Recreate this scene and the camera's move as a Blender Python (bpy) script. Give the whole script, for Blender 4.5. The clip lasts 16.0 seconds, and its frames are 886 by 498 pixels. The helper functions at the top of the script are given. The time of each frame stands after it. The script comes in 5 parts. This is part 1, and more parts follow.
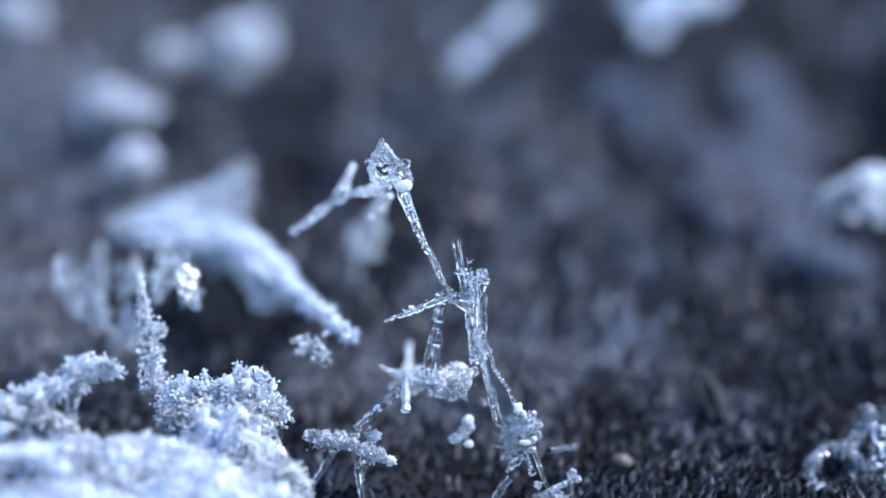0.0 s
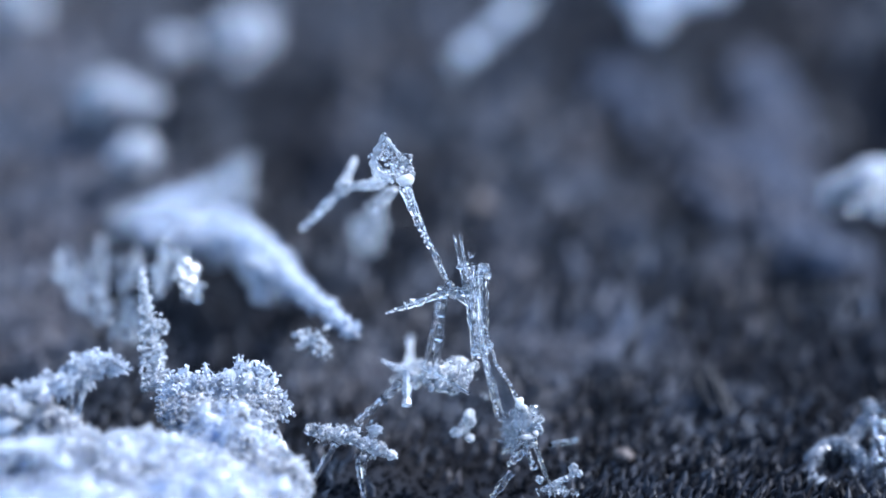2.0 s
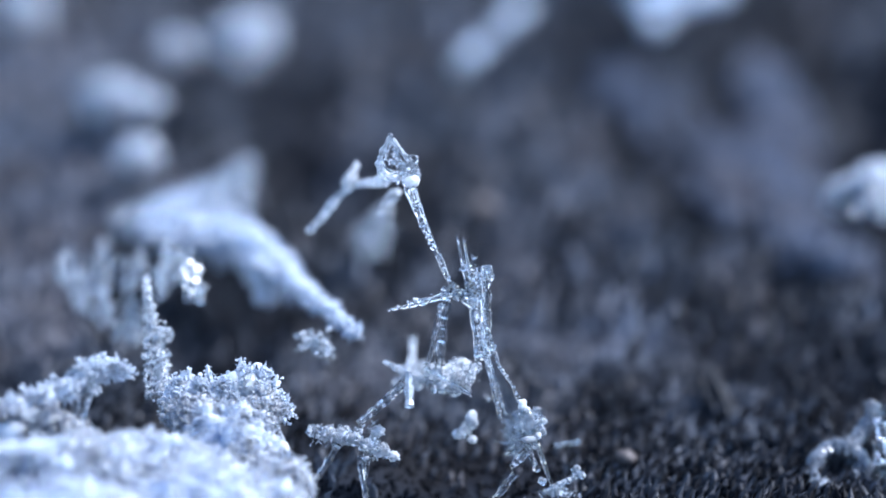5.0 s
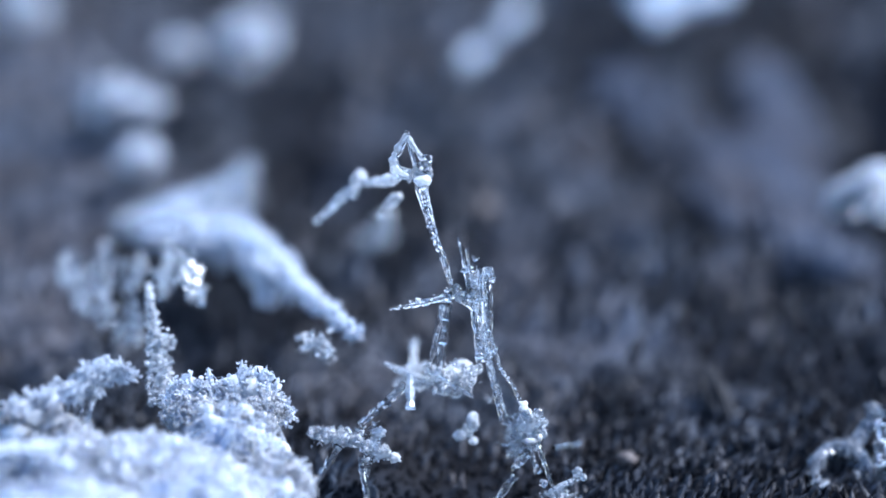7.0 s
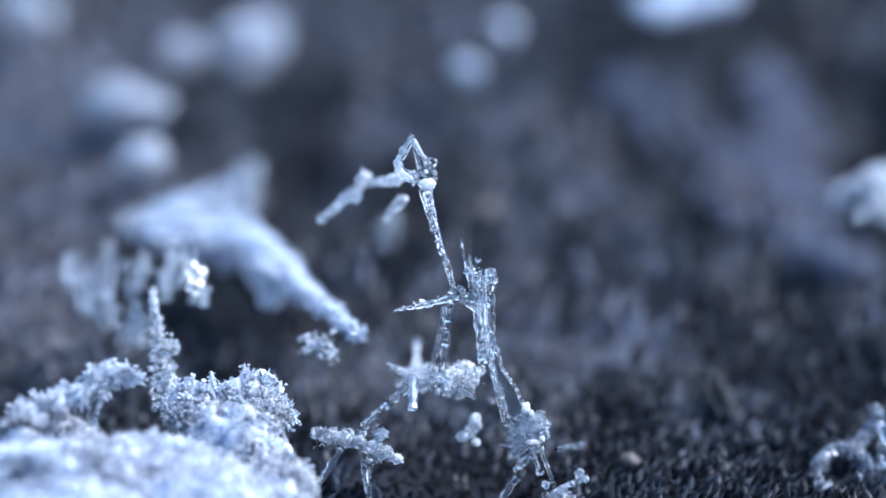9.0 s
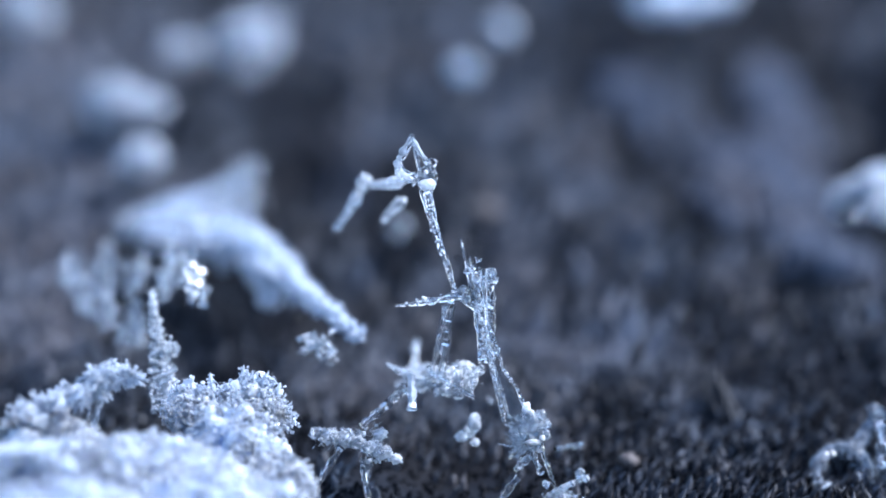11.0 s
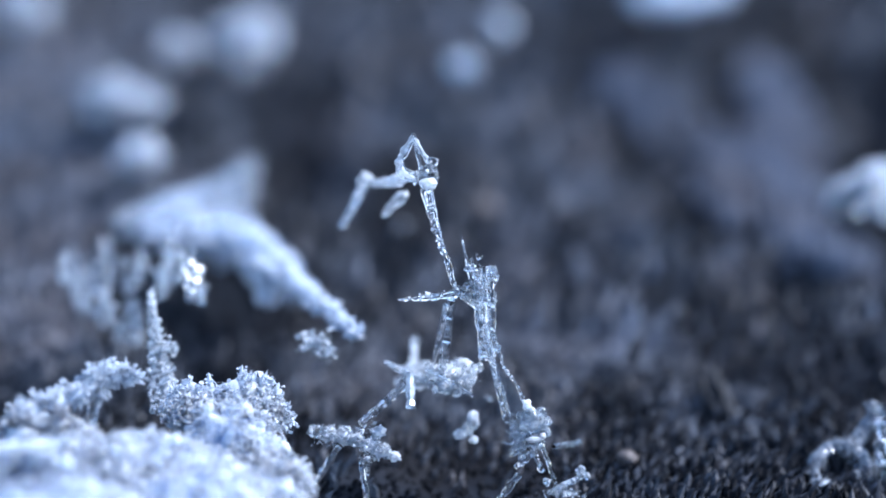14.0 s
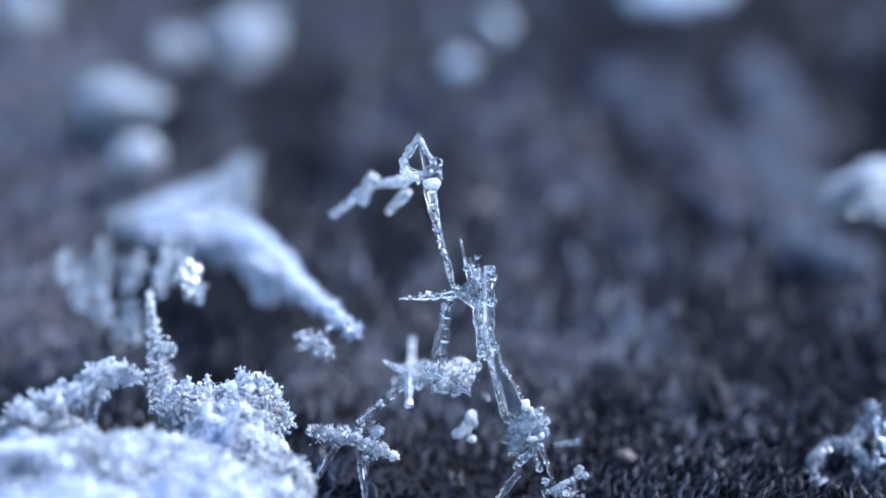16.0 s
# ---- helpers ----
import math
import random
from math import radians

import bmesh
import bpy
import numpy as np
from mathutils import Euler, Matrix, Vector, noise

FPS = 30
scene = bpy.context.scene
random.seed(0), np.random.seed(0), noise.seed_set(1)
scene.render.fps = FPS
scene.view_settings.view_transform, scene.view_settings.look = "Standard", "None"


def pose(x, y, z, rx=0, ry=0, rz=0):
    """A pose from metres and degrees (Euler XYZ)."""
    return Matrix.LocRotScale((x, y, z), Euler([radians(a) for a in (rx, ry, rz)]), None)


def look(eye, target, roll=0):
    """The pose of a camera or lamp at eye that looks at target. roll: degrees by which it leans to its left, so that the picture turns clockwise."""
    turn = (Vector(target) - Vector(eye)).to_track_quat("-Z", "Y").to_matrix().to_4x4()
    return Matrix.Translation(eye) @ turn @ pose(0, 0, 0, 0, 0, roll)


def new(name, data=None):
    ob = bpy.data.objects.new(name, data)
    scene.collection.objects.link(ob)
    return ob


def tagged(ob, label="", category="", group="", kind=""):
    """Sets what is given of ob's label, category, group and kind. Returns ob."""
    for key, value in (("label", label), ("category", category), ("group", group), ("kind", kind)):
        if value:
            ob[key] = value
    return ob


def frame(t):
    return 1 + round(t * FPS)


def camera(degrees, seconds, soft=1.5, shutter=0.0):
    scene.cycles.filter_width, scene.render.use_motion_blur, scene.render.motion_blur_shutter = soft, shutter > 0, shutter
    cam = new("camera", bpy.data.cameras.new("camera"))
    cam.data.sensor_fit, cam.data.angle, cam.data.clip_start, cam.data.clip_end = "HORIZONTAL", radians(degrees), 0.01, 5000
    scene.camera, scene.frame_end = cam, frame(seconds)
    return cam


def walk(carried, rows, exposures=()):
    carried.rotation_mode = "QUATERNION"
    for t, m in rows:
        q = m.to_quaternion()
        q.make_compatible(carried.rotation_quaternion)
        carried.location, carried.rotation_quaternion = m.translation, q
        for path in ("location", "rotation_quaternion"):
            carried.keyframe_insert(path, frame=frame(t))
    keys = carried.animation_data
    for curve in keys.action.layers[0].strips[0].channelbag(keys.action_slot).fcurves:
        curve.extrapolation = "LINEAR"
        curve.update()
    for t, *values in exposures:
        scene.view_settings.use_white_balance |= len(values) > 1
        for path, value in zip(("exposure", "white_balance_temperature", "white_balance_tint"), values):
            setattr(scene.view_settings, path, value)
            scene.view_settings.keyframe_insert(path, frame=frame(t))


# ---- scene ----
cam = camera(13.76, 16.0, soft=1.7)

# A macro shot of melting snow on dark cloth: about six millimetres across.
# All building is done in millimetres in the frame R, U, F of the plane in which the crystal stands.
MM = 0.001
TILT = radians(25)
FOCUS = 26.0
R = Vector((1, 0, 0))
U = Vector((0, math.sin(TILT), math.cos(TILT)))
F = Vector((0, math.cos(TILT), -math.sin(TILT)))
CENTRE = Vector((0, 0.708, 1.519))


def at(u, v, w=0.0):
    """A place in millimetres: u along the plane of the crystal, v up in it, w behind it."""
    return CENTRE + R * u + U * v + F * w


cam.data.dof.use_dof = True
cam.data.dof.focus_distance = FOCUS * MM
cam.data.dof.aperture_fstop = 100
cam.data.dof.aperture_blades = 0

# seconds, the eye's slide right and up, the aim's slide right and up, in millimetres
walk(cam, [(t, look(at(eu, ev, -FOCUS) * MM, at(au, av, 0) * MM)) for t, eu, ev, au, av in (
    (0, 0.0000, -0.0000, 0.0000, 0.0000),
    (0.5, 0.0000, 0.0280, 0.0000, -0.0140),
    (1, 0.0096, 0.0416, -0.0048, -0.0208),
    (1.5, 0.0120, 0.0680, -0.0060, -0.0340),
    (2, 0.0160, 0.0816, -0.0080, -0.0408),
    (2.5, 0.0288, 0.0800, -0.0144, -0.0400),
    (3, 0.0432, 0.0848, -0.0216, -0.0424),
    (3.5, 0.0456, 0.1040, -0.0228, -0.0520),
    (4, 0.0448, 0.0960, -0.0224, -0.0480),
    (6.5, 0.0640, 0.0288, -0.0320, -0.0144),
    (7, 0.0664, 0.0416, -0.0332, -0.0208),
    (7.5, 0.0800, 0.0480, -0.0400, -0.0240),
    (8, 0.1000, 0.0216, -0.0500, -0.0108),
    (8.5, 0.0920, 0.0240, -0.0460, -0.0120),
    (9, 0.1056, 0.0240, -0.0528, -0.0120),
    (11.5, 0.0784, 0.0240, -0.0392, -0.0120),
    (12, 0.0528, 0.0496, -0.0264, -0.0248),
    (12.5, 0.0560, 0.0496, -0.0280, -0.0248),
    (13, 0.0576, 0.0400, -0.0288, -0.0200),
    (13.5, 0.0576, 0.0432, -0.0288, -0.0216),
    (14, 0.0688, 0.0576, -0.0344, -0.0288),
    (14.5, 0.0520, 0.0400, -0.0260, -0.0200),
    (15, 0.0432, 0.0416, -0.0216, -0.0208),
    (15.5, 0.0576, 0.0560, -0.0288, -0.0280),
    (16, 0.0440, 0.0680, -0.0220, -0.0340),
)], exposures=[(0, 1.15, 5640, 12), (4, 1.15, 5600, 12), (9, 1.15, 5540, 12), (16, 1.15, 5510, 12)])

# ---- light: open sky and a winter sun from the side, spread wide by thin cloud ----
SUN_EL, SUN_AZ = 48, 74     # degrees above the ground; from straight behind the crystal round towards +x
world = bpy.data.worlds.new("world")
scene.world = world
world.use_nodes = True
wn, wl = world.node_tree.nodes, world.node_tree.links
sky = wn.new("ShaderNodeTexSky")
sky.sky_type, sky.sun_disc = "NISHITA", False
sky.sun_elevation, sky.sun_rotation = radians(SUN_EL), radians(SUN_AZ)
wl.new(sky.outputs[0], wn["Background"].inputs[0])
wn["Background"].inputs[1].default_value = 0.135
lamp = bpy.data.lights.new("sun", "SUN")
lamp.energy, lamp.angle, lamp.color = 3.3, radians(4), (1.0, 0.97, 0.93)
sun = new("sun", lamp)
e, a = radians(SUN_EL), radians(SUN_AZ)
sun.matrix_world = look(Vector((math.sin(a) * math.cos(e), math.cos(a) * math.cos(e), math.sin(e))), Vector((0, 0, 0)))


# ---- materials ----
def material(name):
    m = bpy.data.materials.new(name)
    m.use_nodes = True
    nt = m.node_tree
    return m, nt, nt.nodes["Principled BSDF"]


def noise_tex(nt, per_mm, detail=3.0, rough=0.6):
    co = nt.nodes.new("ShaderNodeTexCoord")
    n = nt.nodes.new("ShaderNodeTexNoise")
    n.inputs["Scale"].default_value = per_mm * 1000
    n.inputs["Detail"].default_value = detail
    n.inputs["Roughness"].default_value = rough
    nt.links.new(co.outputs["Object"], n.inputs["Vector"])
    return n


def ramp(nt, fac, stops):
    r = nt.nodes.new("ShaderNodeValToRGB")
    while len(r.color_ramp.elements) < len(stops):
        r.color_ramp.elements.new(0.5)
    for el, (p, c) in zip(r.color_ramp.elements, stops):
        el.position, el.color = p, (*c, 1) if len(c) == 3 else c
    nt.links.new(fac, r.inputs[0])
    return r


def bump(nt, bsdf, height, microns, strength=1.0):
    b = nt.nodes.new("ShaderNodeBump")
    b.inputs["Distance"].default_value = microns * 1e-6
    b.inputs["Strength"].default_value = strength
    nt.links.new(height, b.inputs["Height"])
    nt.links.new(b.outputs[0], bsdf.inputs["Normal"])


def make_ice(name, rough, per_mm, microns, tint=(0.94, 0.97, 1.0), ior=1.31, air=0.0):
    m, nt, b = material(name)
    b.inputs["Base Color"].default_value = (*tint, 1)
    b.inputs["Transmission Weight"].default_value = 1
    b.inputs["IOR"].default_value = ior
    n = noise_tex(nt, per_mm)
    r = ramp(nt, n.outputs[0], [(0.3, (rough * 0.4,) * 3), (0.75, (rough * 2,) * 3)])
    nt.links.new(r.outputs[0], b.inputs["Roughness"])
    bump(nt, b, noise_tex(nt, per_mm).outputs[0], microns * 0.5)
    if air:
        t = ramp(nt, noise_tex(nt, 22, 2).outputs[0], [(0.42, (1, 1, 1)), (0.68, (1 - air,) * 3)])
        nt.links.new(t.outputs[0], b.inputs["Transmission Weight"])
    return m


def make_frost(name, colour, trans, rough, sss=0.0):
    """Frosted ice: rough, partly clear, partly white with trapped air."""
    m, nt, b = material(name)
    n = noise_tex(nt, 14, 4)
    c = ramp(nt, n.outputs[0], [(0.25, tuple(x * 0.82 for x in colour)), (0.7, colour)])
    nt.links.new(c.outputs[0], b.inputs["Base Color"])
    t = ramp(nt, noise_tex(nt, 7).outputs[0], [(0.35, (max(trans - 0.25, 0),) * 3), (0.65, (min(trans + 0.2, 1),) * 3)])
    nt.links.new(t.outputs[0], b.inputs["Transmission Weight"])
    b.inputs["Roughness"].default_value = rough
    b.inputs["IOR"].default_value = 1.31
    if sss:
        b.inputs["Subsurface Weight"].default_value = sss
        b.inputs["Subsurface Radius"].default_value = (1.0, 1.05, 1.15)
        b.inputs["Subsurface Scale"].default_value = 0.0003
    bump(nt, b, noise_tex(nt, 30).outputs[0], 2)
    return m


ICE = make_ice("clear_ice", 0.005, 14, 1.2, air=0.02)
ICE_CELL = make_ice("ice_with_air", 0.006, 30, 2)
WATER = make_ice("melt_water", 0.01, 4, 1, (0.97, 0.985, 1.0), 1.33)
RIME = make_frost("rime_ice", (0.94, 0.97, 1.0), 0.9, 0.03)
GLAZE = make_frost("glazed_frost", (0.9, 0.95, 1.0), 0.86, 0.05, 0.1)
SNOW = make_frost("packed_snow", (0.56, 0.655, 0.84), 0.12, 0.5, 1.0)
FIRN = make_frost("fresh_snow", (0.64, 0.74, 0.93), 0.14, 0.25, 1.0)
GROUND_SNOW = make_frost("ground_snow", (0.8, 0.84, 0.9), 0.0, 0.6)
CLOUDY = make_frost("cloudy_ice", (0.29, 0.325, 0.385), 0.55, 0.2, 0.2)
FROST = make_frost("frosted_bar", (0.78, 0.86, 0.98), 0.5, 0.14, 0.1)
MILKY = make_frost("milky_ice", (0.84, 0.91, 0.98), 0.8, 0.08, 0.2)
WETFROST = make_frost("wet_frost", (0.92, 0.96, 1.0), 0.7, 0.05, 0.1)
CREST = make_frost("sharp_rime", (0.86, 0.92, 1.0), 0.5, 0.06, 0.2)
VEIL = make_frost("veil_of_frost", (0.62, 0.68, 0.79), 0.66, 0.35, 0.4)
HAZE = make_frost("thin_frost", (0.72, 0.8, 0.93), 0.4, 0.4, 0.6)


def make_cloth(name, dark, light, per_mm):
    m, nt, b = material(name)
    n = noise_tex(nt, per_mm, 5)
    c = ramp(nt, n.outputs[0], [(0.3, dark), (0.72, light)])
    big = noise_tex(nt, per_mm / 9, 3)
    mix = nt.nodes.new("ShaderNodeMix")
    mix.data_type = "RGBA"
    mix.blend_type = "MULTIPLY"
    mix.inputs[0].default_value = 0.85
    nt.links.new(c.outputs[0], mix.inputs[6])
    nt.links.new(ramp(nt, big.outputs[0], [(0.36, (0.68, 0.56, 0.49)), (0.64, (0.97, 1.01, 1.07))]).outputs[0], mix.inputs[7])
    nt.links.new(mix.outputs[2], b.inputs["Base Color"])
    b.inputs["Roughness"].default_value = 0.6
    bump(nt, b, noise_tex(nt, per_mm * 3).outputs[0], 10)
    return m


CLOTH = make_cloth("black_cloth", (0.008, 0.009, 0.012), (0.018, 0.021, 0.028), 5)
# near-black fibre for wet pile and for painted shade
WET_SHADE = make_cloth("wet_shade_fibre", (0.005, 0.006, 0.009), (0.010, 0.012, 0.017), 9)
for m in (WET_SHADE, CLOTH):
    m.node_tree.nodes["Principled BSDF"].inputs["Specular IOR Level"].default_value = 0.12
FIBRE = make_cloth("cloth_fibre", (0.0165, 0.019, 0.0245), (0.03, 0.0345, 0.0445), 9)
# paler copies of the fibre carry the light on the cloth
PALE = make_cloth("pale_fibre", (0.175, 0.185, 0.21), (0.31, 0.325, 0.365), 9)
GREY = make_cloth("mid_grey_fibre", (0.085, 0.091, 0.104), (0.155, 0.165, 0.187), 9)
FOLD_FUZZ = make_cloth("grey_fold_fuzz", (0.105, 0.115, 0.14), (0.21, 0.228, 0.278), 6)
STRAND = make_cloth("grey_fibre", (0.028, 0.031, 0.039), (0.052, 0.057, 0.07), 8)
SPECK = make_cloth("tan_speck", (0.075, 0.064, 0.06), (0.14, 0.12, 0.112), 12)


# ---- mesh tools (millimetres) ----
class Bag:
    """Vertices and faces of one mesh to be."""

    def __init__(self):
        self.v, self.f = [], []

    def prism(self, p0, p1, r0, r1=None, sides=6, rings=1, wob=0.0, tip=0.0, inside=False):
        """A tapering column of ice; wob: uneven girth; tip: a pointed end of that length."""
        r1 = r0 if r1 is None else r1
        p0, p1 = Vector(p0), Vector(p1)
        d = (p1 - p0)
        ln = d.length
        d.normalize()
        x = d.orthogonal().normalized()
        y = d.cross(x)
        turn = random.uniform(0, math.tau)
        start = len(self.v)
        for i in range(rings + 1):
            k = i / rings
            r = r0 + (r1 - r0) * k
            g = 1 + random.uniform(-wob, wob)
            c = p0 + d * (ln * k) + (x * random.uniform(-1, 1) + y * random.uniform(-1, 1)) * (r * wob * 0.5)
            for s in range(sides):
                an = turn + math.tau * s / sides
                self.v.append(c + (x * math.cos(an) + y * math.sin(an)) * (r * g * (1 + random.uniform(-wob, wob) * 0.3)))
        for i in range(rings):
            for s in range(sides):
                a, b = start + i * sides + s, start + i * sides + (s + 1) % sides
                q = (a, b, b + sides, a + sides)
                self.f.append(q[::-1] if inside else q)
        last = start + rings * sides
        lo, hi = tuple(range(start, start + sides))[::-1], tuple(range(last, last + sides))
        self.f.append(lo[::-1] if inside else lo)
        if tip > 0:
            self.v.append(p1 + d * tip)
            for s in range(sides):
                self.f.append((last + s, last + (s + 1) % sides, len(self.v) - 1))
        else:
            self.f.append(hi[::-1] if inside else hi)

    def column(self, p0, p1, r0, r1, rings, wob=0.2, cells=6, tip=0.0, sides=6):
        """A hollow ice column: stepped outside, a chain of air cells inside."""
        self.prism(p0, p1, r0, r1, sides, rings, wob, tip)
        p0, p1 = Vector(p0), Vector(p1)
        d = p1 - p0
        cuts = sorted(random.random() for _ in range(cells - 1))
        cuts = [0.02] + [0.5 * c + 0.5 * (i + 1) / cells for i, c in enumerate(cuts)] + [0.98]
        for i in range(cells):
            gap = (cuts[i + 1] - cuts[i]) * random.uniform(0.06, 0.3)
            a, z = cuts[i] + gap * 0.5, cuts[i + 1] - gap * 0.5
            r = (r0 + (r1 - r0) * (a + z) / 2) * random.uniform(0.4, 0.62)
            self.prism(p0 + d * a, p0 + d * z, r, r * random.uniform(0.4, 1.1), random.choice((4, 5, 6)), 3, 0.28, inside=True)

    def path(self, pts, radii, sides=8, wob=0.0, per=4):
        """A knobbly rod through several places."""
        pts = [Vector(p) for p in pts]
        fine, rad = [], []
        n = len(pts)
        for i in range(n - 1):
            a, b, c, e = pts[max(i - 1, 0)], pts[i], pts[i + 1], pts[min(i + 2, n - 1)]
            for j in range(per):
                k = j / per
                fine.append(0.5 * (2 * b + (c - a) * k + (2 * a - 5 * b + 4 * c - e) * k * k + (3 * b - a - 3 * c + e) * k ** 3))
                rad.append(radii[i] + (radii[i + 1] - radii[i]) * k)
        fine.append(pts[-1])
        rad.append(radii[-1])
        start = len(self.v)
        d = (fine[1] - fine[0]).normalized()
        x = d.orthogonal().normalized()
        for i, p in enumerate(fine):
            d = (fine[min(i + 1, len(fine) - 1)] - fine[max(i - 1, 0)]).normalized()
            x = (x - d * x.dot(d)).normalized()
            y = d.cross(x)
            g = rad[i] * (1 + random.uniform(-wob, wob))
            for s in range(sides):
                an = math.tau * s / sides
                self.v.append(p + (x * math.cos(an) + y * math.sin(an)) * g * (1 + random.uniform(-wob, wob) * 0.4))
        m = len(fine)
        for i in range(m - 1):
            for s in range(sides):
                a, b = start + i * sides + s, start + i * sides + (s + 1) % sides
                self.f.append((a, b, b + sides, a + sides))
        self.f.append(tuple(range(start, start + sides))[::-1])
        self.f.append(tuple(range(start + (m - 1) * sides, start + m * sides)))

    def lump(self, c, r, rough=0.2, squash=(1, 1, 1), level=2, freq=1.6, inside=False):
        """A rounded or faceted grain."""
        bm = bmesh.new()
        bmesh.ops.create_icosphere(bm, subdivisions=level, radius=1)
        off = Vector((random.uniform(-50, 50), random.uniform(-50, 50), random.uniform(-50, 50)))
        start = len(self.v)
        for v in bm.verts:
            k = 1 + rough * 2 * noise.noise(v.co * freq + off)
            self.v.append(Vector(c) + Vector((v.co.x * squash[0], v.co.y * squash[1], v.co.z * squash[2])) * (r * k))
        for f in bm.faces:
            q = tuple(start + v.index for v in f.verts)
            self.f.append(q[::-1] if inside else q)
        bm.free()

    def shard(self, c, r):
        """A small broken piece of ice with eight uneven facets."""
        ax = Vector((random.gauss(0, 1), random.gauss(0, 1), random.gauss(0, 1))).normalized()
        x = ax.orthogonal().normalized()
        y = ax.cross(x)
        n = len(self.v)
        k = [r * random.uniform(0.45, 1.15) for _ in range(6)]
        long = random.uniform(0.8, 1.9)
        c = Vector(c)
        self.v += [c + x * k[0], c + y * k[1], c - x * k[2], c - y * k[3], c + ax * k[4] * long, c - ax * k[5] * long]
        for i in range(4):
            j = (i + 1) % 4
            self.f += [(n + i, n + j, n + 4), (n + j, n + i, n + 5)]

    def flake(self, c, r, normal, rng):
        """A thin broken plate of ice."""
        n = Vector(normal).normalized()
        x = n.orthogonal().normalized()
        y = n.cross(x)
        long, turn, thick = rng.uniform(1.0, 1.9), rng.uniform(0, 6.28), r * rng.uniform(0.1, 0.22)
        c0 = len(self.v)
        k = [rng.uniform(0.6, 1.1) for _ in range(6)]
        for side in (-1, 1):
            for i in range(6):
                an = turn + i * math.tau / 6
                self.v.append(Vector(c) + x * (math.cos(an) * r * k[i] * long) + y * (math.sin(an) * r * k[i]) + n * (thick * side))
        self.f += [tuple(c0 + i for i in range(6))[::-1], tuple(c0 + 6 + i for i in range(6))]
        for i in range(6):
            j = (i + 1) % 6
            self.f.append((c0 + i, c0 + j, c0 + 6 + j, c0 + 6 + i))

    def plates(self, c, spread, count, size, rng, needles=0.4):
        """Flat plates and fine needles heaped about c, spread along R, U, F."""
        for i in range(count):
            o = [max(-0.7, min(0.7, rng.gauss(0, 0.38))) for _ in range(3)]
            p = Vector(c) + R * (o[0] * spread[0]) + U * (o[1] * spread[1]) + F * (o[2] * spread[2])
            d = Vector((rng.gauss(0, 1), rng.gauss(0, 1), rng.gauss(0, 1))).normalized()
            r = size * math.exp(rng.gauss(0, 0.3))
            if rng.random() < needles:
                self.prism(p - d * r, p + d * r * 1.8, r * 0.16, r * 0.09, 6, 3, 0.25)
            else:
                self.flake(p, r, d, rng)

    def rime(self, c, spread, count, length, radius, up=None, lean=0.6):
        """Loose shards and small needles about c, spread along R, U, F."""
        for i in range(count * 2):
            o = Vector([max(-0.8, min(0.8, random.gauss(0, 0.4))) for _ in range(3)])
            p = Vector(c) + R * (o.x * spread[0]) + U * (o.y * spread[1]) + F * (o.z * spread[2])
            if i % 4:
                self.shard(p, random.uniform(radius[0] * 1.1, radius[1] * 2.2) * random.choice((0.7, 1, 1.2)))
                continue
            d = Vector((random.gauss(0, 1), random.gauss(0, 1), random.gauss(0, 1))).normalized()
            if up is not None:
                d = (Vector(up) + d * lean).normalized()
            ln = random.uniform(*length) * 0.8
            self.prism(p - d * ln / 2, p + d * ln / 2, random.uniform(*radius) * 0.9, random.uniform(*radius) * 0.5, sides=random.choice((4, 6)), rings=2, wob=0.25)

    def sprig(self, c, size, n, rng, up=None, thin=0.12):
        """A feathery tuft of small needles that grow from one place."""
        c = Vector(c)
        for _ in range(n):
            d = Vector((rng.gauss(0, 1), rng.gauss(0, 1), rng.gauss(0, 1))).normalized()
            if up is not None:
                d = (d + Vector(up) * 1.2).normalized()
            ln = size * rng.uniform(0.5, 1.15)
            self.prism(c - d * ln * 0.15, c + d * ln, size * thin * rng.uniform(0.7, 1.3), size * thin * rng.uniform(0.3, 0.8), rng.choice((3, 4)), 2, 0.3)
            for _ in range(2):
                self.shard(c + d * ln * rng.uniform(0.2, 0.95), size * thin * rng.uniform(0.9, 1.8))

    def fluff(self, c, r, squash, count, size, n, rng, gap=-0.1):
        """Feathery tufts through the skin of a mound, with gaps between them."""
        c = Vector(c)
        made = 0
        for _ in range(count * 4):
            d = Vector((rng.gauss(0, 1), rng.gauss(0, 1), rng.gauss(0.2, 1))).normalized()
            p = c + Vector((d.x * squash[0], d.y * squash[1], d.z * squash[2])) * r * rng.uniform(0.72, 1.0)
            if noise.noise(p * 5.0) + 0.5 * noise.noise(p * 11.0) < gap:
                continue
            self.sprig(p, size * math.exp(rng.gauss(0, 0.35)), n, rng, d)
            made += 1
            if made >= count:
                break

    def crust(self, c, r, squash, lumps, grains, size, rng, low=-0.25):
        """A mound whose skin is lumps on lumps and broken grains."""
        c = Vector(c)
        for i in range(lumps + grains):
            d = Vector((rng.gauss(0, 1), rng.gauss(0, 1), rng.gauss(0, 1))).normalized()
            if d.z < low:
                d.z = -d.z
            k = r * (1 + 0.3 * noise.noise(d * 2.1 + c * 3) + 0.22 * noise.noise(d * 5.5 + c * 5)) * rng.uniform(0.93, 1.06)
            p = c + Vector((d.x * squash[0], d.y * squash[1], d.z * squash[2])) * k
            if i < lumps:
                self.lump(p, r * rng.uniform(0.06, 0.14), 0.35, (1, 1, 1), 2, 2.0)
            else:
                self.shard(p + d * rng.uniform(0, 0.06), min(size * 2.4, size * 0.7 * math.exp(rng.gauss(0, 0.5))))


ORIGIN = {}


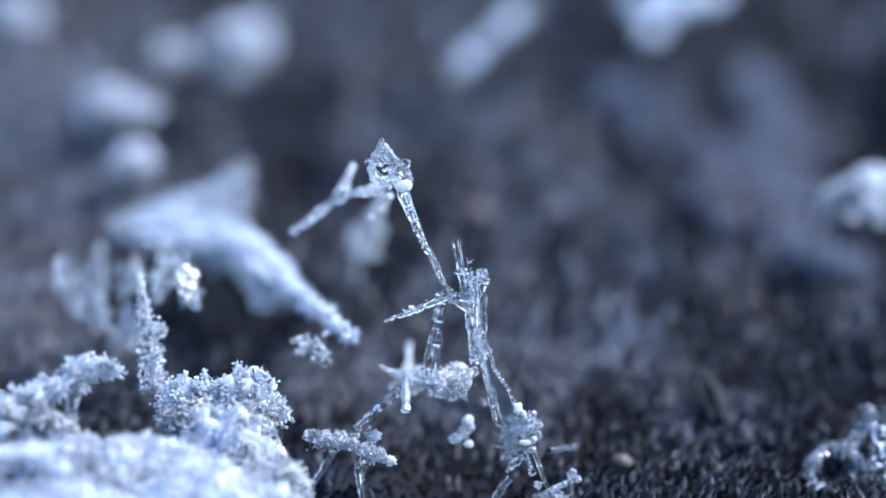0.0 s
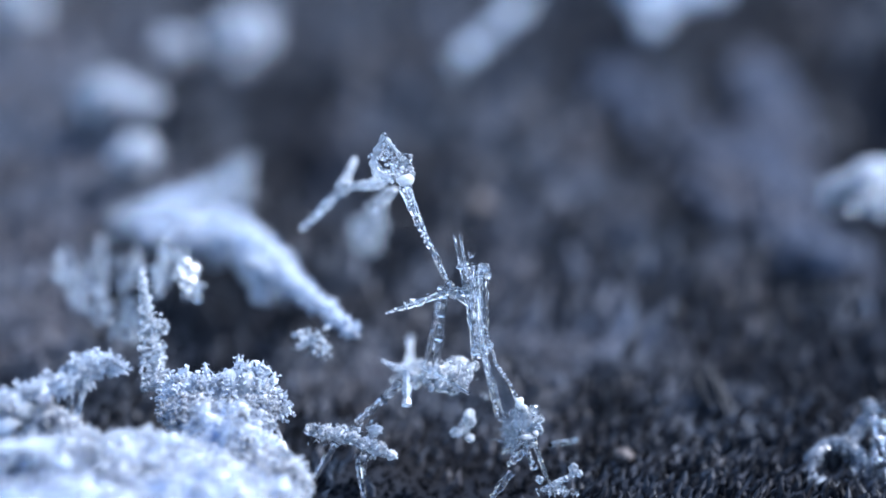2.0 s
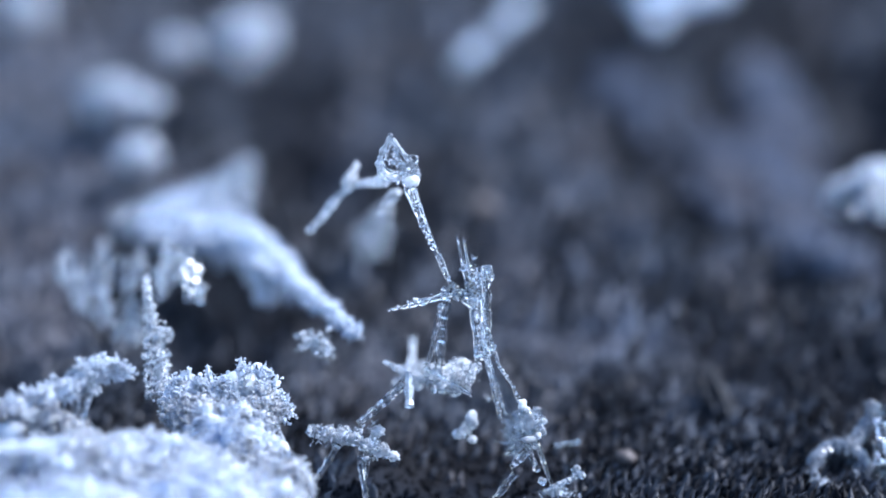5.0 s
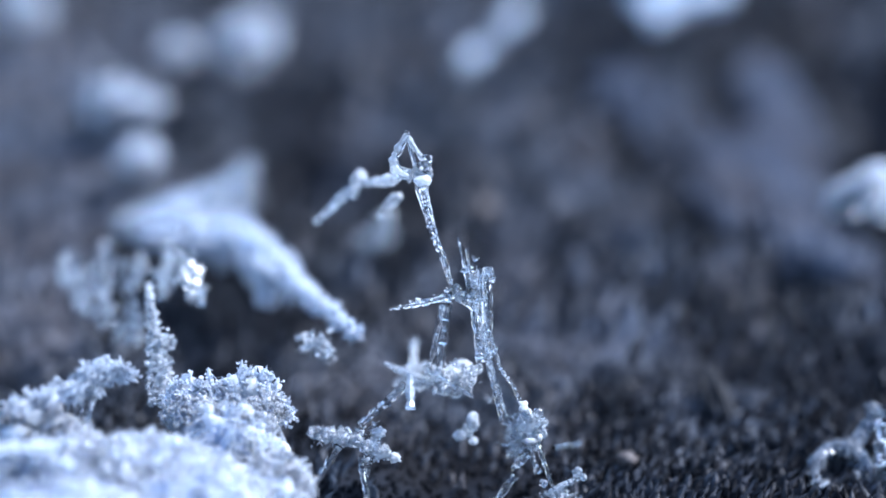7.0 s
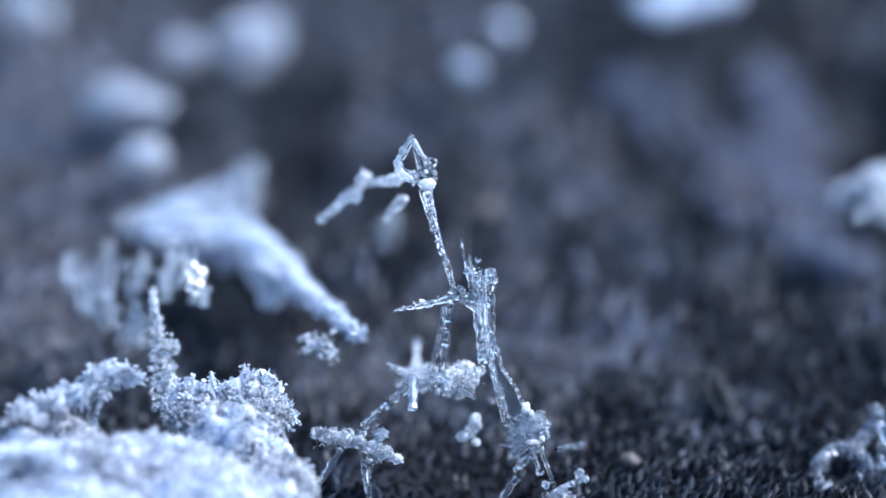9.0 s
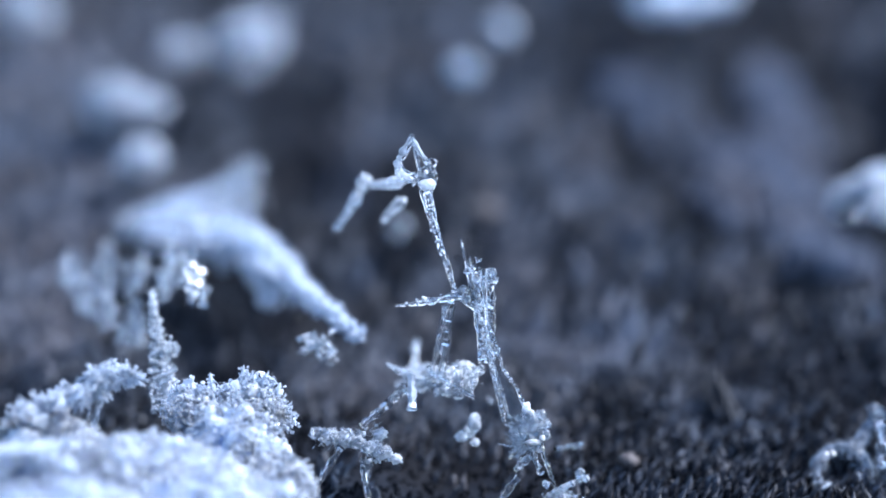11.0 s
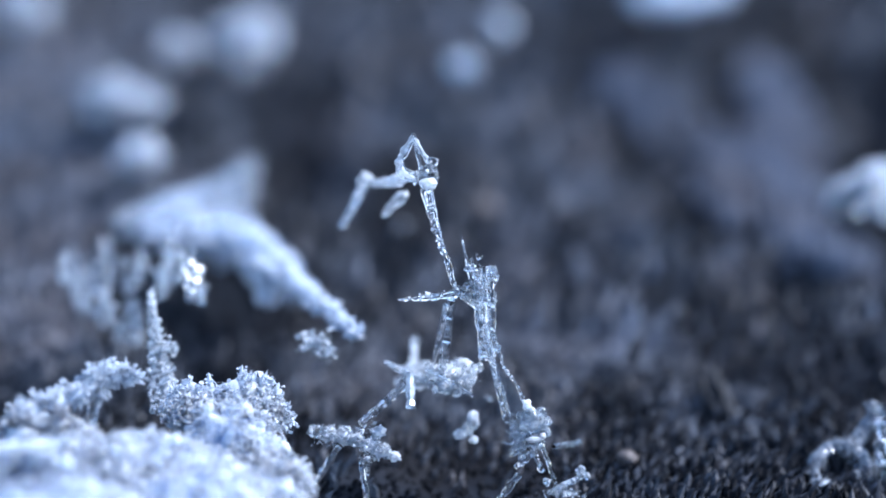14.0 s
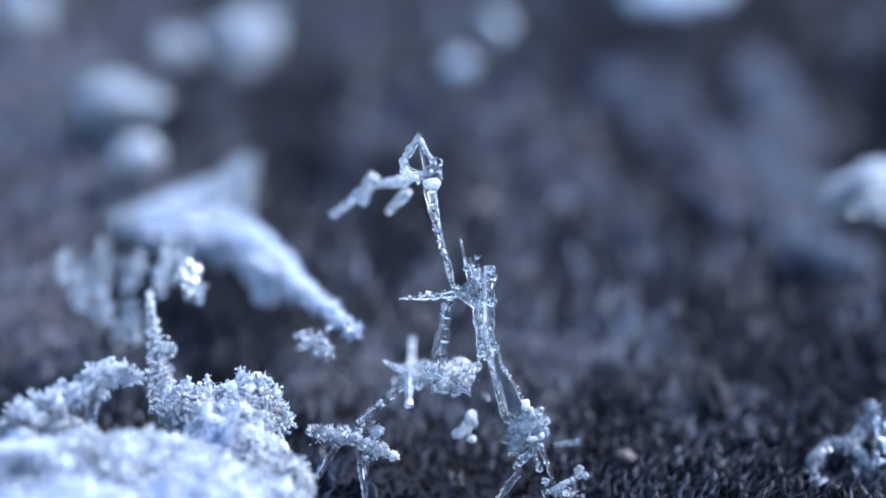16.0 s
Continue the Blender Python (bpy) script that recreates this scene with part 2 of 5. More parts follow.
def thing(name, base, label, category, group="", kind=""):
    ob = new(name)
    ob.location = Vector(base) * MM
    ORIGIN[ob] = Vector(base)
    ob.empty_display_size = 0.0005
    return tagged(ob, label, category, group, kind)


def part(name, bag, mat, parent=None, label="", origin=None, smooth=False):
    """Links a Bag as one mesh object under its thing or part."""
    base = ORIGIN[parent] if parent is not None else Vector((0, 0, 0))
    o = Vector(origin) if origin is not None else base
    me = bpy.data.meshes.new(name)
    me.from_pydata([tuple((p - o) * MM) for p in bag.v], [], bag.f)
    me.materials.append(mat)
    me.update()
    if smooth:
        me.shade_smooth()
    ob = new(name, me)
    ob.parent = parent
    ob.location = (o - base) * MM
    ORIGIN[ob] = o
    return tagged(ob, label)


# ---- ground: dark cloth with a short pile ----
# folds between the pale ridges: x, y, width, depth
HOLLOWS = [(3.53, 6.66, 0.5, 0.7), (1.33, 8.52, 0.35, 0.4), (2.42, 7.04, 0.2, 0.25), (-1.27, 5.92, 0.3, 0.5), (3.85, 7.83, 0.3, 0.4), (0.0, 1.3, 0.5, 0.14)]


def height(x, y):
    """The cloth's unevenness in millimetres."""
    fade = min(1.0, max(0.0, (y - 0.2) / 2.5))
    h = 0.05 * noise.noise(Vector((x * 1.3, y * 1.3, 0.0)))
    h += fade * 0.30 * noise.noise(Vector((x * 0.62 + 7.3, y * 0.5, 3.1)))
    h += fade * 0.12 * noise.noise(Vector((x * 1.7, y * 1.2, 9.4)))
    for px, py, r, deep in HOLLOWS:
        h -= deep * math.exp(-0.5 * (((x - px) / r) ** 2 + ((y - py) / (1.8 * r)) ** 2))
    return h - 0.27


def build_ground():
    # the strip of cloth, bent down at its sides, on snow that goes on to the horizon
    xs = [i * 0.1 for i in range(-85, 86)]
    ys = [i * 0.1 for i in range(-75, 156)]
    b = Bag()
    for y in ys:
        for x in xs:
            drop = max(0, abs(x) - 5.4) ** 2 * 0.45 + max(0, y - 11.5) ** 2 * 0.4 + max(0, -4.5 - y) ** 2 * 0.5
            b.v.append(Vector((x, y, height(x, y) - 0.02 - min(drop, 4.2))))
    n = len(xs)
    for j in range(len(ys) - 1):
        for i in range(n - 1):
            a = j * n + i
            b.f.append((a, a + 1, a + n + 1, a + n))
    ob = part("black_cloth", b, CLOTH, smooth=True)
    tagged(ob, "black cloth with a short dense pile, damp under snow", "cloth")
    # unseen snow added below the narrow cloth, so ice edges catch bounced light
    b = Bag()
    far = [20, 30, 45, 70, 100, 200, 400, 1000, 5000, 30000]
    xs = [-v for v in far[::-1]] + [i * 2.0 for i in range(-8, 9)] + far
    for y in xs:
        for x in xs:
            b.v.append(Vector((x, y, -4.0 + 0.3 * noise.noise(Vector((x * 0.11, y * 0.11, 2))))))
    n = len(xs)
    for j in range(n - 1):
        for i in range(n - 1):
            a = j * n + i
            b.f.append((a, a + 1, a + n + 1, a + n))
    ob = part("ground", b, GROUND_SNOW, smooth=True)
    tagged(ob, "unseen snow-covered ground, added to light the ice edges", "snow", kind="structure")


def tuft(b, p, ln, r, lean, rng):
    """A bent, pointed fibre."""
    tilt = Vector((lean[0] + rng.gauss(0, 0.2), lean[1] + rng.gauss(0, 0.2), 1)).normalized()
    q = p + tilt * (ln * 0.55)
    e = q + (tilt + Vector((rng.gauss(0.1, 0.35), rng.gauss(0, 0.35), -0.15))).normalized() * (ln * 0.5)
    s = len(b.v)
    an0 = rng.uniform(0, 6.28)
    for c, k in ((p, 1.0), (q, 0.9)):
        for i in range(4):
            an = an0 + i * math.pi / 2
            b.v.append(c + Vector((math.cos(an) * r * k, math.sin(an) * r * k, 0)))
    b.v.append(e)
    for i in range(4):
        j = (i + 1) % 4
        b.f.append((s + i, s + j, s + 4 + j, s + 4 + i))
        b.f.append((s + 4 + i, s + 4 + j, s + 8))


# light and shade on the folds put into pile colour: x, y, width, strength
LIT_RIDGES = [
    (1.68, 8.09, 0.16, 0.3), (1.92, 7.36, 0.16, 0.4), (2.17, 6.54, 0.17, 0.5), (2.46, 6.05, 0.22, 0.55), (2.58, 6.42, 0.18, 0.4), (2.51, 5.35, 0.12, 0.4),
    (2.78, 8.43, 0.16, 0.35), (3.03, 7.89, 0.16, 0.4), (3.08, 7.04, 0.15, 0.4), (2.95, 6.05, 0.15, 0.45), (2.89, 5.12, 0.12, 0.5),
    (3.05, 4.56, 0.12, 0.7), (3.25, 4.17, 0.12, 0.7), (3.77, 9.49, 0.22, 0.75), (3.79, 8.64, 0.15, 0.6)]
PALE_SPOTS = [
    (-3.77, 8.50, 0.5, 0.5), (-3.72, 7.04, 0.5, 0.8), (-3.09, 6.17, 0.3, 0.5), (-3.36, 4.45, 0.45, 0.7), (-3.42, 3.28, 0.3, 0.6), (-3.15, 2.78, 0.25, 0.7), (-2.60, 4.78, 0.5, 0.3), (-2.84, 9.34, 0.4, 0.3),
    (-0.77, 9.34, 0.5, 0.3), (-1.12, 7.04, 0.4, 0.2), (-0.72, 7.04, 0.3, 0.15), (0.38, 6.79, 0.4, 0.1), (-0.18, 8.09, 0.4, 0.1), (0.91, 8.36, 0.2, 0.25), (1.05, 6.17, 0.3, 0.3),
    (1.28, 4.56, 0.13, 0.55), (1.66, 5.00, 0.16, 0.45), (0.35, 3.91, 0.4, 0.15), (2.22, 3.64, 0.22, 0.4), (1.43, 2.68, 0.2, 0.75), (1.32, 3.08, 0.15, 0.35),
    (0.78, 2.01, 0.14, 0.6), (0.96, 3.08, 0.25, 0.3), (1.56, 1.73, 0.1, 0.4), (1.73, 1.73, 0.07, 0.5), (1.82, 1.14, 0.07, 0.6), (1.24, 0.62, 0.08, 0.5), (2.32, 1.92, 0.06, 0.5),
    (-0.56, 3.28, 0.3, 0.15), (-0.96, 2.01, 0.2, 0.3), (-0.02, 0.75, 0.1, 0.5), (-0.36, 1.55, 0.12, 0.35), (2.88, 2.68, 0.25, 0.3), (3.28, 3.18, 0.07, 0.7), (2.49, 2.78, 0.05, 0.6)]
SHADE_SPOTS = [
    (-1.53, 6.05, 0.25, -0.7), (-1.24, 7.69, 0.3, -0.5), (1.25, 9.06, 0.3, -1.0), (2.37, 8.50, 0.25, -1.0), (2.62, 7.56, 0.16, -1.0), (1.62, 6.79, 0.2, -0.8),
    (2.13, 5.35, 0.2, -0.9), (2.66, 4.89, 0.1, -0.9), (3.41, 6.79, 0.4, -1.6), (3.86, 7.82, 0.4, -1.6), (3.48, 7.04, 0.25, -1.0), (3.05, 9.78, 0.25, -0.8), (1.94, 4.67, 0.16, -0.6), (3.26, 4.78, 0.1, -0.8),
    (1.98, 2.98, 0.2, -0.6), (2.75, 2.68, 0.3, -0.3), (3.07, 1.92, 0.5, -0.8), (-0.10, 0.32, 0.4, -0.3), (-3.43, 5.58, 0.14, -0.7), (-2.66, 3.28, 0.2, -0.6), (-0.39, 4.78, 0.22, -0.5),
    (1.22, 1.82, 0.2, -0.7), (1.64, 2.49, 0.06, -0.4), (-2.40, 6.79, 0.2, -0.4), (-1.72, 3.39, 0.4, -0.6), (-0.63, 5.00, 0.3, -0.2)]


def pale_share(x, y):
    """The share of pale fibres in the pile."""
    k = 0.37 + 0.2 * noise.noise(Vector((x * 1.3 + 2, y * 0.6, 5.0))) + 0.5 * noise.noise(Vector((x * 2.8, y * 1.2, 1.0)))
    for px, py, r, much in LIT_RIDGES + PALE_SPOTS + SHADE_SPOTS:
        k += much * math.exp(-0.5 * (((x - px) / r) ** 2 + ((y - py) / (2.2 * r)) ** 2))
    # far cloth's brighter look painted in: the pale share rises with y
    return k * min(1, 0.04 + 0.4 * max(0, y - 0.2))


# melt-water puddles, with hollows' shade put into the colour: x, y, width, strength
WET_SHADE_SPOTS = [(0.02, 1.03, 0.45, 2.0), (-0.52, 1.21, 0.4, 2.0), (0.61, 1.39, 0.3, 1.2), (0.14, -0.00, 0.4, 2.0), (0.91, 1.49, 0.2, 0.6), (2.17, 1.49, 0.3, 0.5), (2.92, 1.86, 0.5, 1.0), (1.69, 0.51, 0.3, 0.4), (-0.42, 0.08, 0.45, 2.0)]


def wet_shade_share(x, y):
    """The share of fibres darkened by wet and by painted hollow shade."""
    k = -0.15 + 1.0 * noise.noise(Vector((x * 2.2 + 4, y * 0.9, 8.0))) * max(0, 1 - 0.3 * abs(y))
    for px, py, r, much in WET_SHADE_SPOTS:
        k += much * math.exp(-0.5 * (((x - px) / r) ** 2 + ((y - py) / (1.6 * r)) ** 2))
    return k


def build_pile():
    rng = random.Random(5)
    dark, pale, grey, wet, lit = Bag(), Bag(), Bag(), Bag(), Bag()
    y = -3.0
    while y < 12:
        step = 0.05 if y < 3.0 else 0.1 if y < 7 else 0.16
        half = 4.3 + max(0, y) * 0.16
        x = -half
        while x < half:
            px, py = x + rng.gauss(0, step * 0.35), y + rng.gauss(0, step * 0.35)
            x += step
            near = y < 3.0
            ln = (0.13 if near else 0.22) * rng.uniform(0.6, 1.35)
            r = step * (rng.uniform(0.4, 0.62) if near else rng.uniform(0.24, 0.38))
            clump = noise.noise(Vector((px * 5.5 + 3, py * 2.4, 4.0))) + 0.6 * noise.noise(Vector((px * 13.0, py * 5.0, 2.0)))
            k = pale_share(px, py)
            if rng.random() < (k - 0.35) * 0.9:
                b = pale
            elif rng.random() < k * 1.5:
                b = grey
            elif rng.random() < wet_shade_share(px, py):
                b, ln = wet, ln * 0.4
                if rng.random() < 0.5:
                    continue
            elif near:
                # tuft clumps get lit fibre, gaps between them dark fibre: painted light and shade
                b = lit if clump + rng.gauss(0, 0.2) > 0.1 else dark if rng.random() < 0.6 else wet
                ln *= 1.05 if b is lit else 0.95
            else:
                b = dark
            tuft(b, Vector((px, py, height(px, py) - 0.03)), ln, r, (0.3, 0.1), rng)
        y += step
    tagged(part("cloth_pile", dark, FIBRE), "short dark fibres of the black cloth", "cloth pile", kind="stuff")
    tagged(part("near_pile", lit, STRAND), "bluish-grey fibres painted as the lit tufts of the black cloth", "cloth pile", kind="stuff")
    tagged(part("wet_shade_pile", wet, WET_SHADE), "black fibres of the cloth, wet round the ice and painted as shade between tufts", "cloth pile", kind="stuff")
    tagged(part("grey_pile", grey, GREY), "dark grey fibres for the lighter parts of the cloth", "cloth pile", kind="stuff")
    tagged(part("pale_pile", pale, PALE), "greyish fibres of the black cloth, coloured for its lit ridges", "cloth pile", kind="stuff")


def yarn(pts, r, label, mat=None):
    """Stands in for a cloth fold: thin twisted core in a thick fuzz of fibres."""
    rng = random.Random(int(r * 1000) + len(pts))
    t = thing("fold_strand", pts[0], label, "yarn", "loose yarn strands")
    core = Bag()
    core.path([p - Vector((0, 0, r * 0.5)) for p in pts], [r * random.uniform(0.15, 0.3) for _ in pts], 8, 0.3, 8)
    part("core", core, mat or FOLD_FUZZ, t, smooth=True)
    fuzz = Bag()
    for a, b in zip(pts, pts[1:]):
        for _ in range(int(520 * (b - a).length)):
            p = a.lerp(b, rng.random()) + Vector((rng.gauss(0, r * 1.2), rng.gauss(0, r * 1.8), 0))
            if noise.noise(Vector((p.x * 2.2, p.y * 1.1, 6.0))) < rng.uniform(-0.35, 0.0):
                continue
            p.z -= r * rng.uniform(0.6, 1.5)
            tuft(fuzz, p, r * rng.uniform(0.8, 1.4), rng.uniform(0.02, 0.04), (0.2, 0.0), rng)
    tagged(part("fuzz", fuzz, mat or FOLD_FUZZ, t), kind="stuff")
    return t


# ---- the standing crystal ----
def studded(b, pts, radii, count, size, rng):
    """Shards and lumps all along a rod."""
    for i in range(len(pts) - 1):
        for _ in range(count):
            k = rng.random()
            p = pts[i].lerp(pts[i + 1], k)
            r = radii[i] + (radii[i + 1] - radii[i]) * k
            d = Vector((rng.gauss(0, 1), rng.gauss(0, 1), rng.gauss(0, 1))).normalized()
            b.shard(p + d * r * rng.uniform(0.75, 1.1), size * rng.uniform(0.5, 1.3))


def frost_and_glints(parent, ends, radii, count, rng, origin=None):
    """White grains along an ice column: frost and painted white glints."""
    b = Bag()
    n = len(ends) - 1
    for _ in range(count):
        k = rng.uniform(0, n)
        i = min(int(k), n - 1)
        d = Vector((rng.gauss(0, 1), rng.gauss(0, 1), rng.gauss(0, 1))).normalized()
        r = radii[i] + (radii[i + 1] - radii[i]) * (k - i)
        b.shard(ends[i].lerp(ends[i + 1], k - i) + d * r * rng.uniform(0.7, 1.0), 0.009 * math.exp(rng.gauss(0, 0.4)))
    return tagged(part("frost", b, FIRN, parent, "white grains of frost and painted glints", origin), kind="stuff")


def half_way():
    """The normal of a facet that sends the sun to the eye."""
    return (Vector((math.sin(a) * math.cos(e), math.cos(a) * math.cos(e), math.sin(e))) - F).normalized()


JOINT = at(0.032, -0.308, 0.000)
HEAD = at(-0.377, 0.465, 0.065)
MAIN_BASE = at(0.704, -1.668, 0.000)
BULB = at(-0.736, 0.409, 0.850)


def build_crystal():
    t = thing("ice_crystal", MAIN_BASE, "tall clear melting ice crystal of needles standing on black cloth", "ice crystal")
    # upper bundle of hollow needles
    prong = None
    for p, q, r0, r1, rings, cells, tip in (
            (at(0.276, -0.796, 0.000), at(0.276, -0.144, 0.000), 0.032, 0.034, 16, 9, 0), (at(0.225, -0.818, 0.065), at(0.176, -0.156, 0.065), 0.032, 0.040, 15, 9, 0),
            (at(0.168, -0.415, -0.052), at(0.068, 0.052, -0.052), 0.022, 0.013, 12, 7, 0.03), (at(0.192, -0.396, -0.026), at(0.112, 0.060, -0.026), 0.014, 0.009, 10, 5, 0.02),
            (at(0.247, -0.714, -0.065), at(0.223, -0.164, -0.078), 0.024, 0.022, 12, 7, 0.02)):
        b = Bag()
        b.column(p, q, r0, r1, rings, 0.2, cells // 2 + 2, tip)
        ob = part("needle", b, ICE, t, "", p)
        prong = ob if r0 == 0.014 else prong
    b = Bag()
    b.rime(at(0.176, -0.256, 0.000), (0.07, 0.22, 0.07), 30, (0.03, 0.08), (0.008, 0.014))
    b.rime(at(0.272, -0.204, 0.000), (0.06, 0.08, 0.05), 12, (0.03, 0.07), (0.007, 0.013))
    b.rime(at(0.248, -0.636, 0.000), (0.06, 0.18, 0.06), 16, (0.03, 0.07), (0.007, 0.013))
    part("rime", b, ICE_CELL, t)
    rng = random.Random(41)
    frost_and_glints(t, [at(0.276, -0.796, 0.000), at(0.280, -0.476, 0.000), at(0.272, -0.148, 0.000)], [0.034, 0.03, 0.036], 16, rng)
    frost_and_glints(t, [at(0.225, -0.818, 0.065), at(0.176, -0.156, 0.065)], [0.03, 0.04], 16, rng)
    frost_and_glints(t, [at(0.248, -0.660, 0.000), at(0.376, -1.228, 0.000)], [0.024, 0.015], 18, rng)
    frost_and_glints(t, [at(0.292, -0.616, 0.000), at(0.368, -0.868, 0.000), at(0.472, -1.004, 0.000), at(0.520, -1.124, 0.000)], [0.016, 0.013, 0.013, 0.016], 24, rng)
    # lower leg, split in two blades with a thin sheet between them
    b = Bag()
    b.column(at(0.248, -0.660, 0.000), at(0.320, -0.996, 0.000), 0.026, 0.017, 10, 0.2, 5)
    b.column(at(0.316, -0.972, 0.000), at(0.376, -1.228, 0.000), 0.017, 0.013, 9, 0.2, 4)
    part("leg", b, ICE, t)
    b = Bag()
    b.column(at(0.289, -0.798, 0.040), at(0.353, -0.998, 0.040), 0.012, 0.012, 9, 0.25, 4)
    b.column(at(0.353, -0.990, 0.040), at(0.409, -1.206, 0.040), 0.012, 0.010, 9, 0.25, 4)
    part("leg", b, ICE_CELL, t)
    b = Bag()
    b.column(at(0.292, -0.616, 0.000), at(0.368, -0.868, 0.000), 0.018, 0.013, 9, 0.22, 5)
    b.column(at(0.364, -0.852, 0.000), at(0.472, -1.004, 0.000), 0.013, 0.013, 7, 0.22, 3)
    b.column(at(0.464, -0.988, 0.000), at(0.520, -1.124, 0.000), 0.014, 0.018, 5, 0.22, 3)
    b.lump(at(0.220, -0.772, 0.000), 0.034, 0.3, level=1)
    b.lump(at(0.312, -0.724, 0.000), 0.032, 0.3, level=1)
    part("leg", b, ICE, t)
    b = Bag()
    left = [at(0.296, -0.797, 0.020), at(0.328, -0.957, 0.020), at(0.368, -1.097, 0.020), at(0.416, -1.217, 0.020)]
    right = [at(0.344, -0.837, 0.020), at(0.416, -0.965, 0.020), at(0.477, -1.057, 0.020), at(0.513, -1.177, 0.020)]
    for side in (-1, 1):
        for p, q in zip(left, right):
            for k in range(4):
                c = p.lerp(q, k / 3)
                b.v.append(c + F * (side * 0.006 + 0.012 * noise.noise(c * 18)))
    for side in (0, 1):
        for i in range(3):
            for k in range(3):
                q = side * 16 + i * 4 + k
                b.f.append((q, q + 1, q + 5, q + 4) if side else (q, q + 4, q + 5, q + 1))
    part("web", b, ICE_CELL, t, "thin clear sheet of ice between the legs")
    # knot of rime over the foot: a milky ball, a white cap, a fan of needles, lumps of wet ice
    rng = random.Random(31)
    b = Bag()
    b.lump(at(0.560, -1.244, 0.000), 0.085, 0.22, (1.05, 0.9, 1.1), 3, 2.4)
    b.lump(at(0.625, -1.327, 0.050), 0.065, 0.3, (1, 0.9, 1), 3, 2.4)
    part("knot", b, MILKY, t, "milky ball of wet ice", smooth=True)
    b = Bag()
    for c, r, sq in ((at(0.531, -1.130, -0.060), 0.034, (0.9, 0.8, 1.3)), (at(0.567, -1.161, -0.070), 0.02, (1, 1, 1)), (at(0.583, -1.369, -0.070), 0.032, (1.9, 0.7, 0.6)), (at(0.643, -1.345, -0.060), 0.022, (1, 1, 1))):
        b.lump(c, r, 0.3, sq, 3, 2.2)
    part("cap", b, FIRN, t, "white frozen drops on the knot", smooth=True)
    b = Bag()
    for c, r in ((at(0.629, -1.177, 0.020), 0.04), (at(0.665, -1.245, 0.020), 0.042), (at(0.669, -1.318, 0.020), 0.036), (at(0.485, -1.205, 0.020), 0.034), (at(0.609, -1.418, 0.020), 0.032), (at(0.513, -1.326, 0.020), 0.04)):
        b.lump(c, r, 0.35, (1, 0.9, 1), 2, 2.6)
    b.plates(at(0.624, -1.257, 0.000), (0.09, 0.14, 0.08), 60, 0.014, rng, 0.5)
    part("knot", b, GLAZE, t, "lumpy knot of wet frosted ice")
    b = Bag()
    hub = at(0.496, -1.365, 0.000)
    for _ in range(150):
        an = rng.uniform(1.9, 4.6)
        d = (R * math.cos(an) + U * math.sin(an) + F * rng.gauss(0, 0.4)).normalized()
        ln = rng.uniform(0.03, 0.1)
        s = hub + R * rng.gauss(0, 0.035) + U * rng.gauss(0.03, 0.055)
        b.prism(s, s + d * ln, 0.005, 0.003, 4, 3, 0.3)
        b.shard(s + d * ln * rng.random(), 0.009)
    part("fan", b, RIME, t, "frosty fan of fine rime needles")
    b = Bag()
    b.column(at(0.624, -1.357, 0.000), at(0.684, -1.537, 0.000), 0.022, 0.018, 6, 0.16, 3)
    b.column(at(0.680, -1.525, 0.000), at(0.753, -1.727, 0.030), 0.018, 0.014, 7, 0.16, 4)
    part("foot", b, ICE, t)
    b = Bag()
    b.column(at(0.560, -1.389, 0.000), at(0.624, -1.565, 0.000), 0.024, 0.026, 6, 0.2, 3)
    b.lump(at(0.632, -1.581, 0.000), 0.028, 0.2, level=2)
    part("foot", b, ICE, t, "short clear foot with a rounded end")
    b = Bag()
    b.column(at(0.564, -1.459, -0.030), at(0.451, -1.569, -0.060), 0.036, 0.018, 7, 0.25, 3)
    b.flake(at(0.495, -1.545, -0.060), 0.022, half_way(), rng)
    b.column(at(0.525, -1.438, 0.020), at(0.404, -1.485, 0.000), 0.02, 0.012, 5, 0.25, 2)
    b.column(at(0.471, -1.613, -0.060), at(0.335, -1.790, -0.100), 0.03, 0.024, 7, 0.25, 4)
    part("foot", b, ICE, t, "wet clear blade that catches the light")
    b = Bag()
    b.column(at(0.713, -1.743, 0.040), at(0.850, -1.673, 0.060), 0.028, 0.024, 7, 0.22, 3)
    b.column(at(0.842, -1.681, 0.060), at(0.955, -1.610, 0.080), 0.026, 0.028, 6, 0.22, 3)
    b.lump(at(0.915, -1.594, 0.080), 0.036, 0.25)
    b.lump(at(0.955, -1.634, 0.080), 0.03, 0.25)
    part("foot", b, GLAZE, t, "glazed twig of ice beside the feet")
    b = Bag()
    b.lump(at(0.672, -1.669, 0.000), 0.03, 0.3)
    b.plates(at(0.745, -1.742, 0.020), (0.14, 0.05, 0.08), 90, 0.012, rng, 0.5)
    b.plates(at(0.806, -1.760, 0.050), (0.2, 0.04, 0.1), 60, 0.012, rng, 0.5)
    part("foot", b, GLAZE, t, "glassy frost round the feet")
    # cross arm
    b = Bag()
    b.column(at(0.264, -0.356, 0.000), at(0.004, -0.324, 0.000), 0.034, 0.032, 6, 0.24, 4)
    b.rime(at(0.064, -0.324, 0.000), (0.12, 0.06, 0.06), 16, (0.03, 0.07), (0.008, 0.016))
    b.column(at(0.032, -0.332, 0.000), at(-0.184, -0.427, -0.065), 0.030, 0.024, 9, 0.34, 4)
    b.column(at(-0.160, -0.419, -0.065), at(-0.398, -0.505, -0.130), 0.026, 0.009, 10, 0.34, 4, 0.02)
    cross = part("cross_arm", b, ICE, t, "", JOINT)
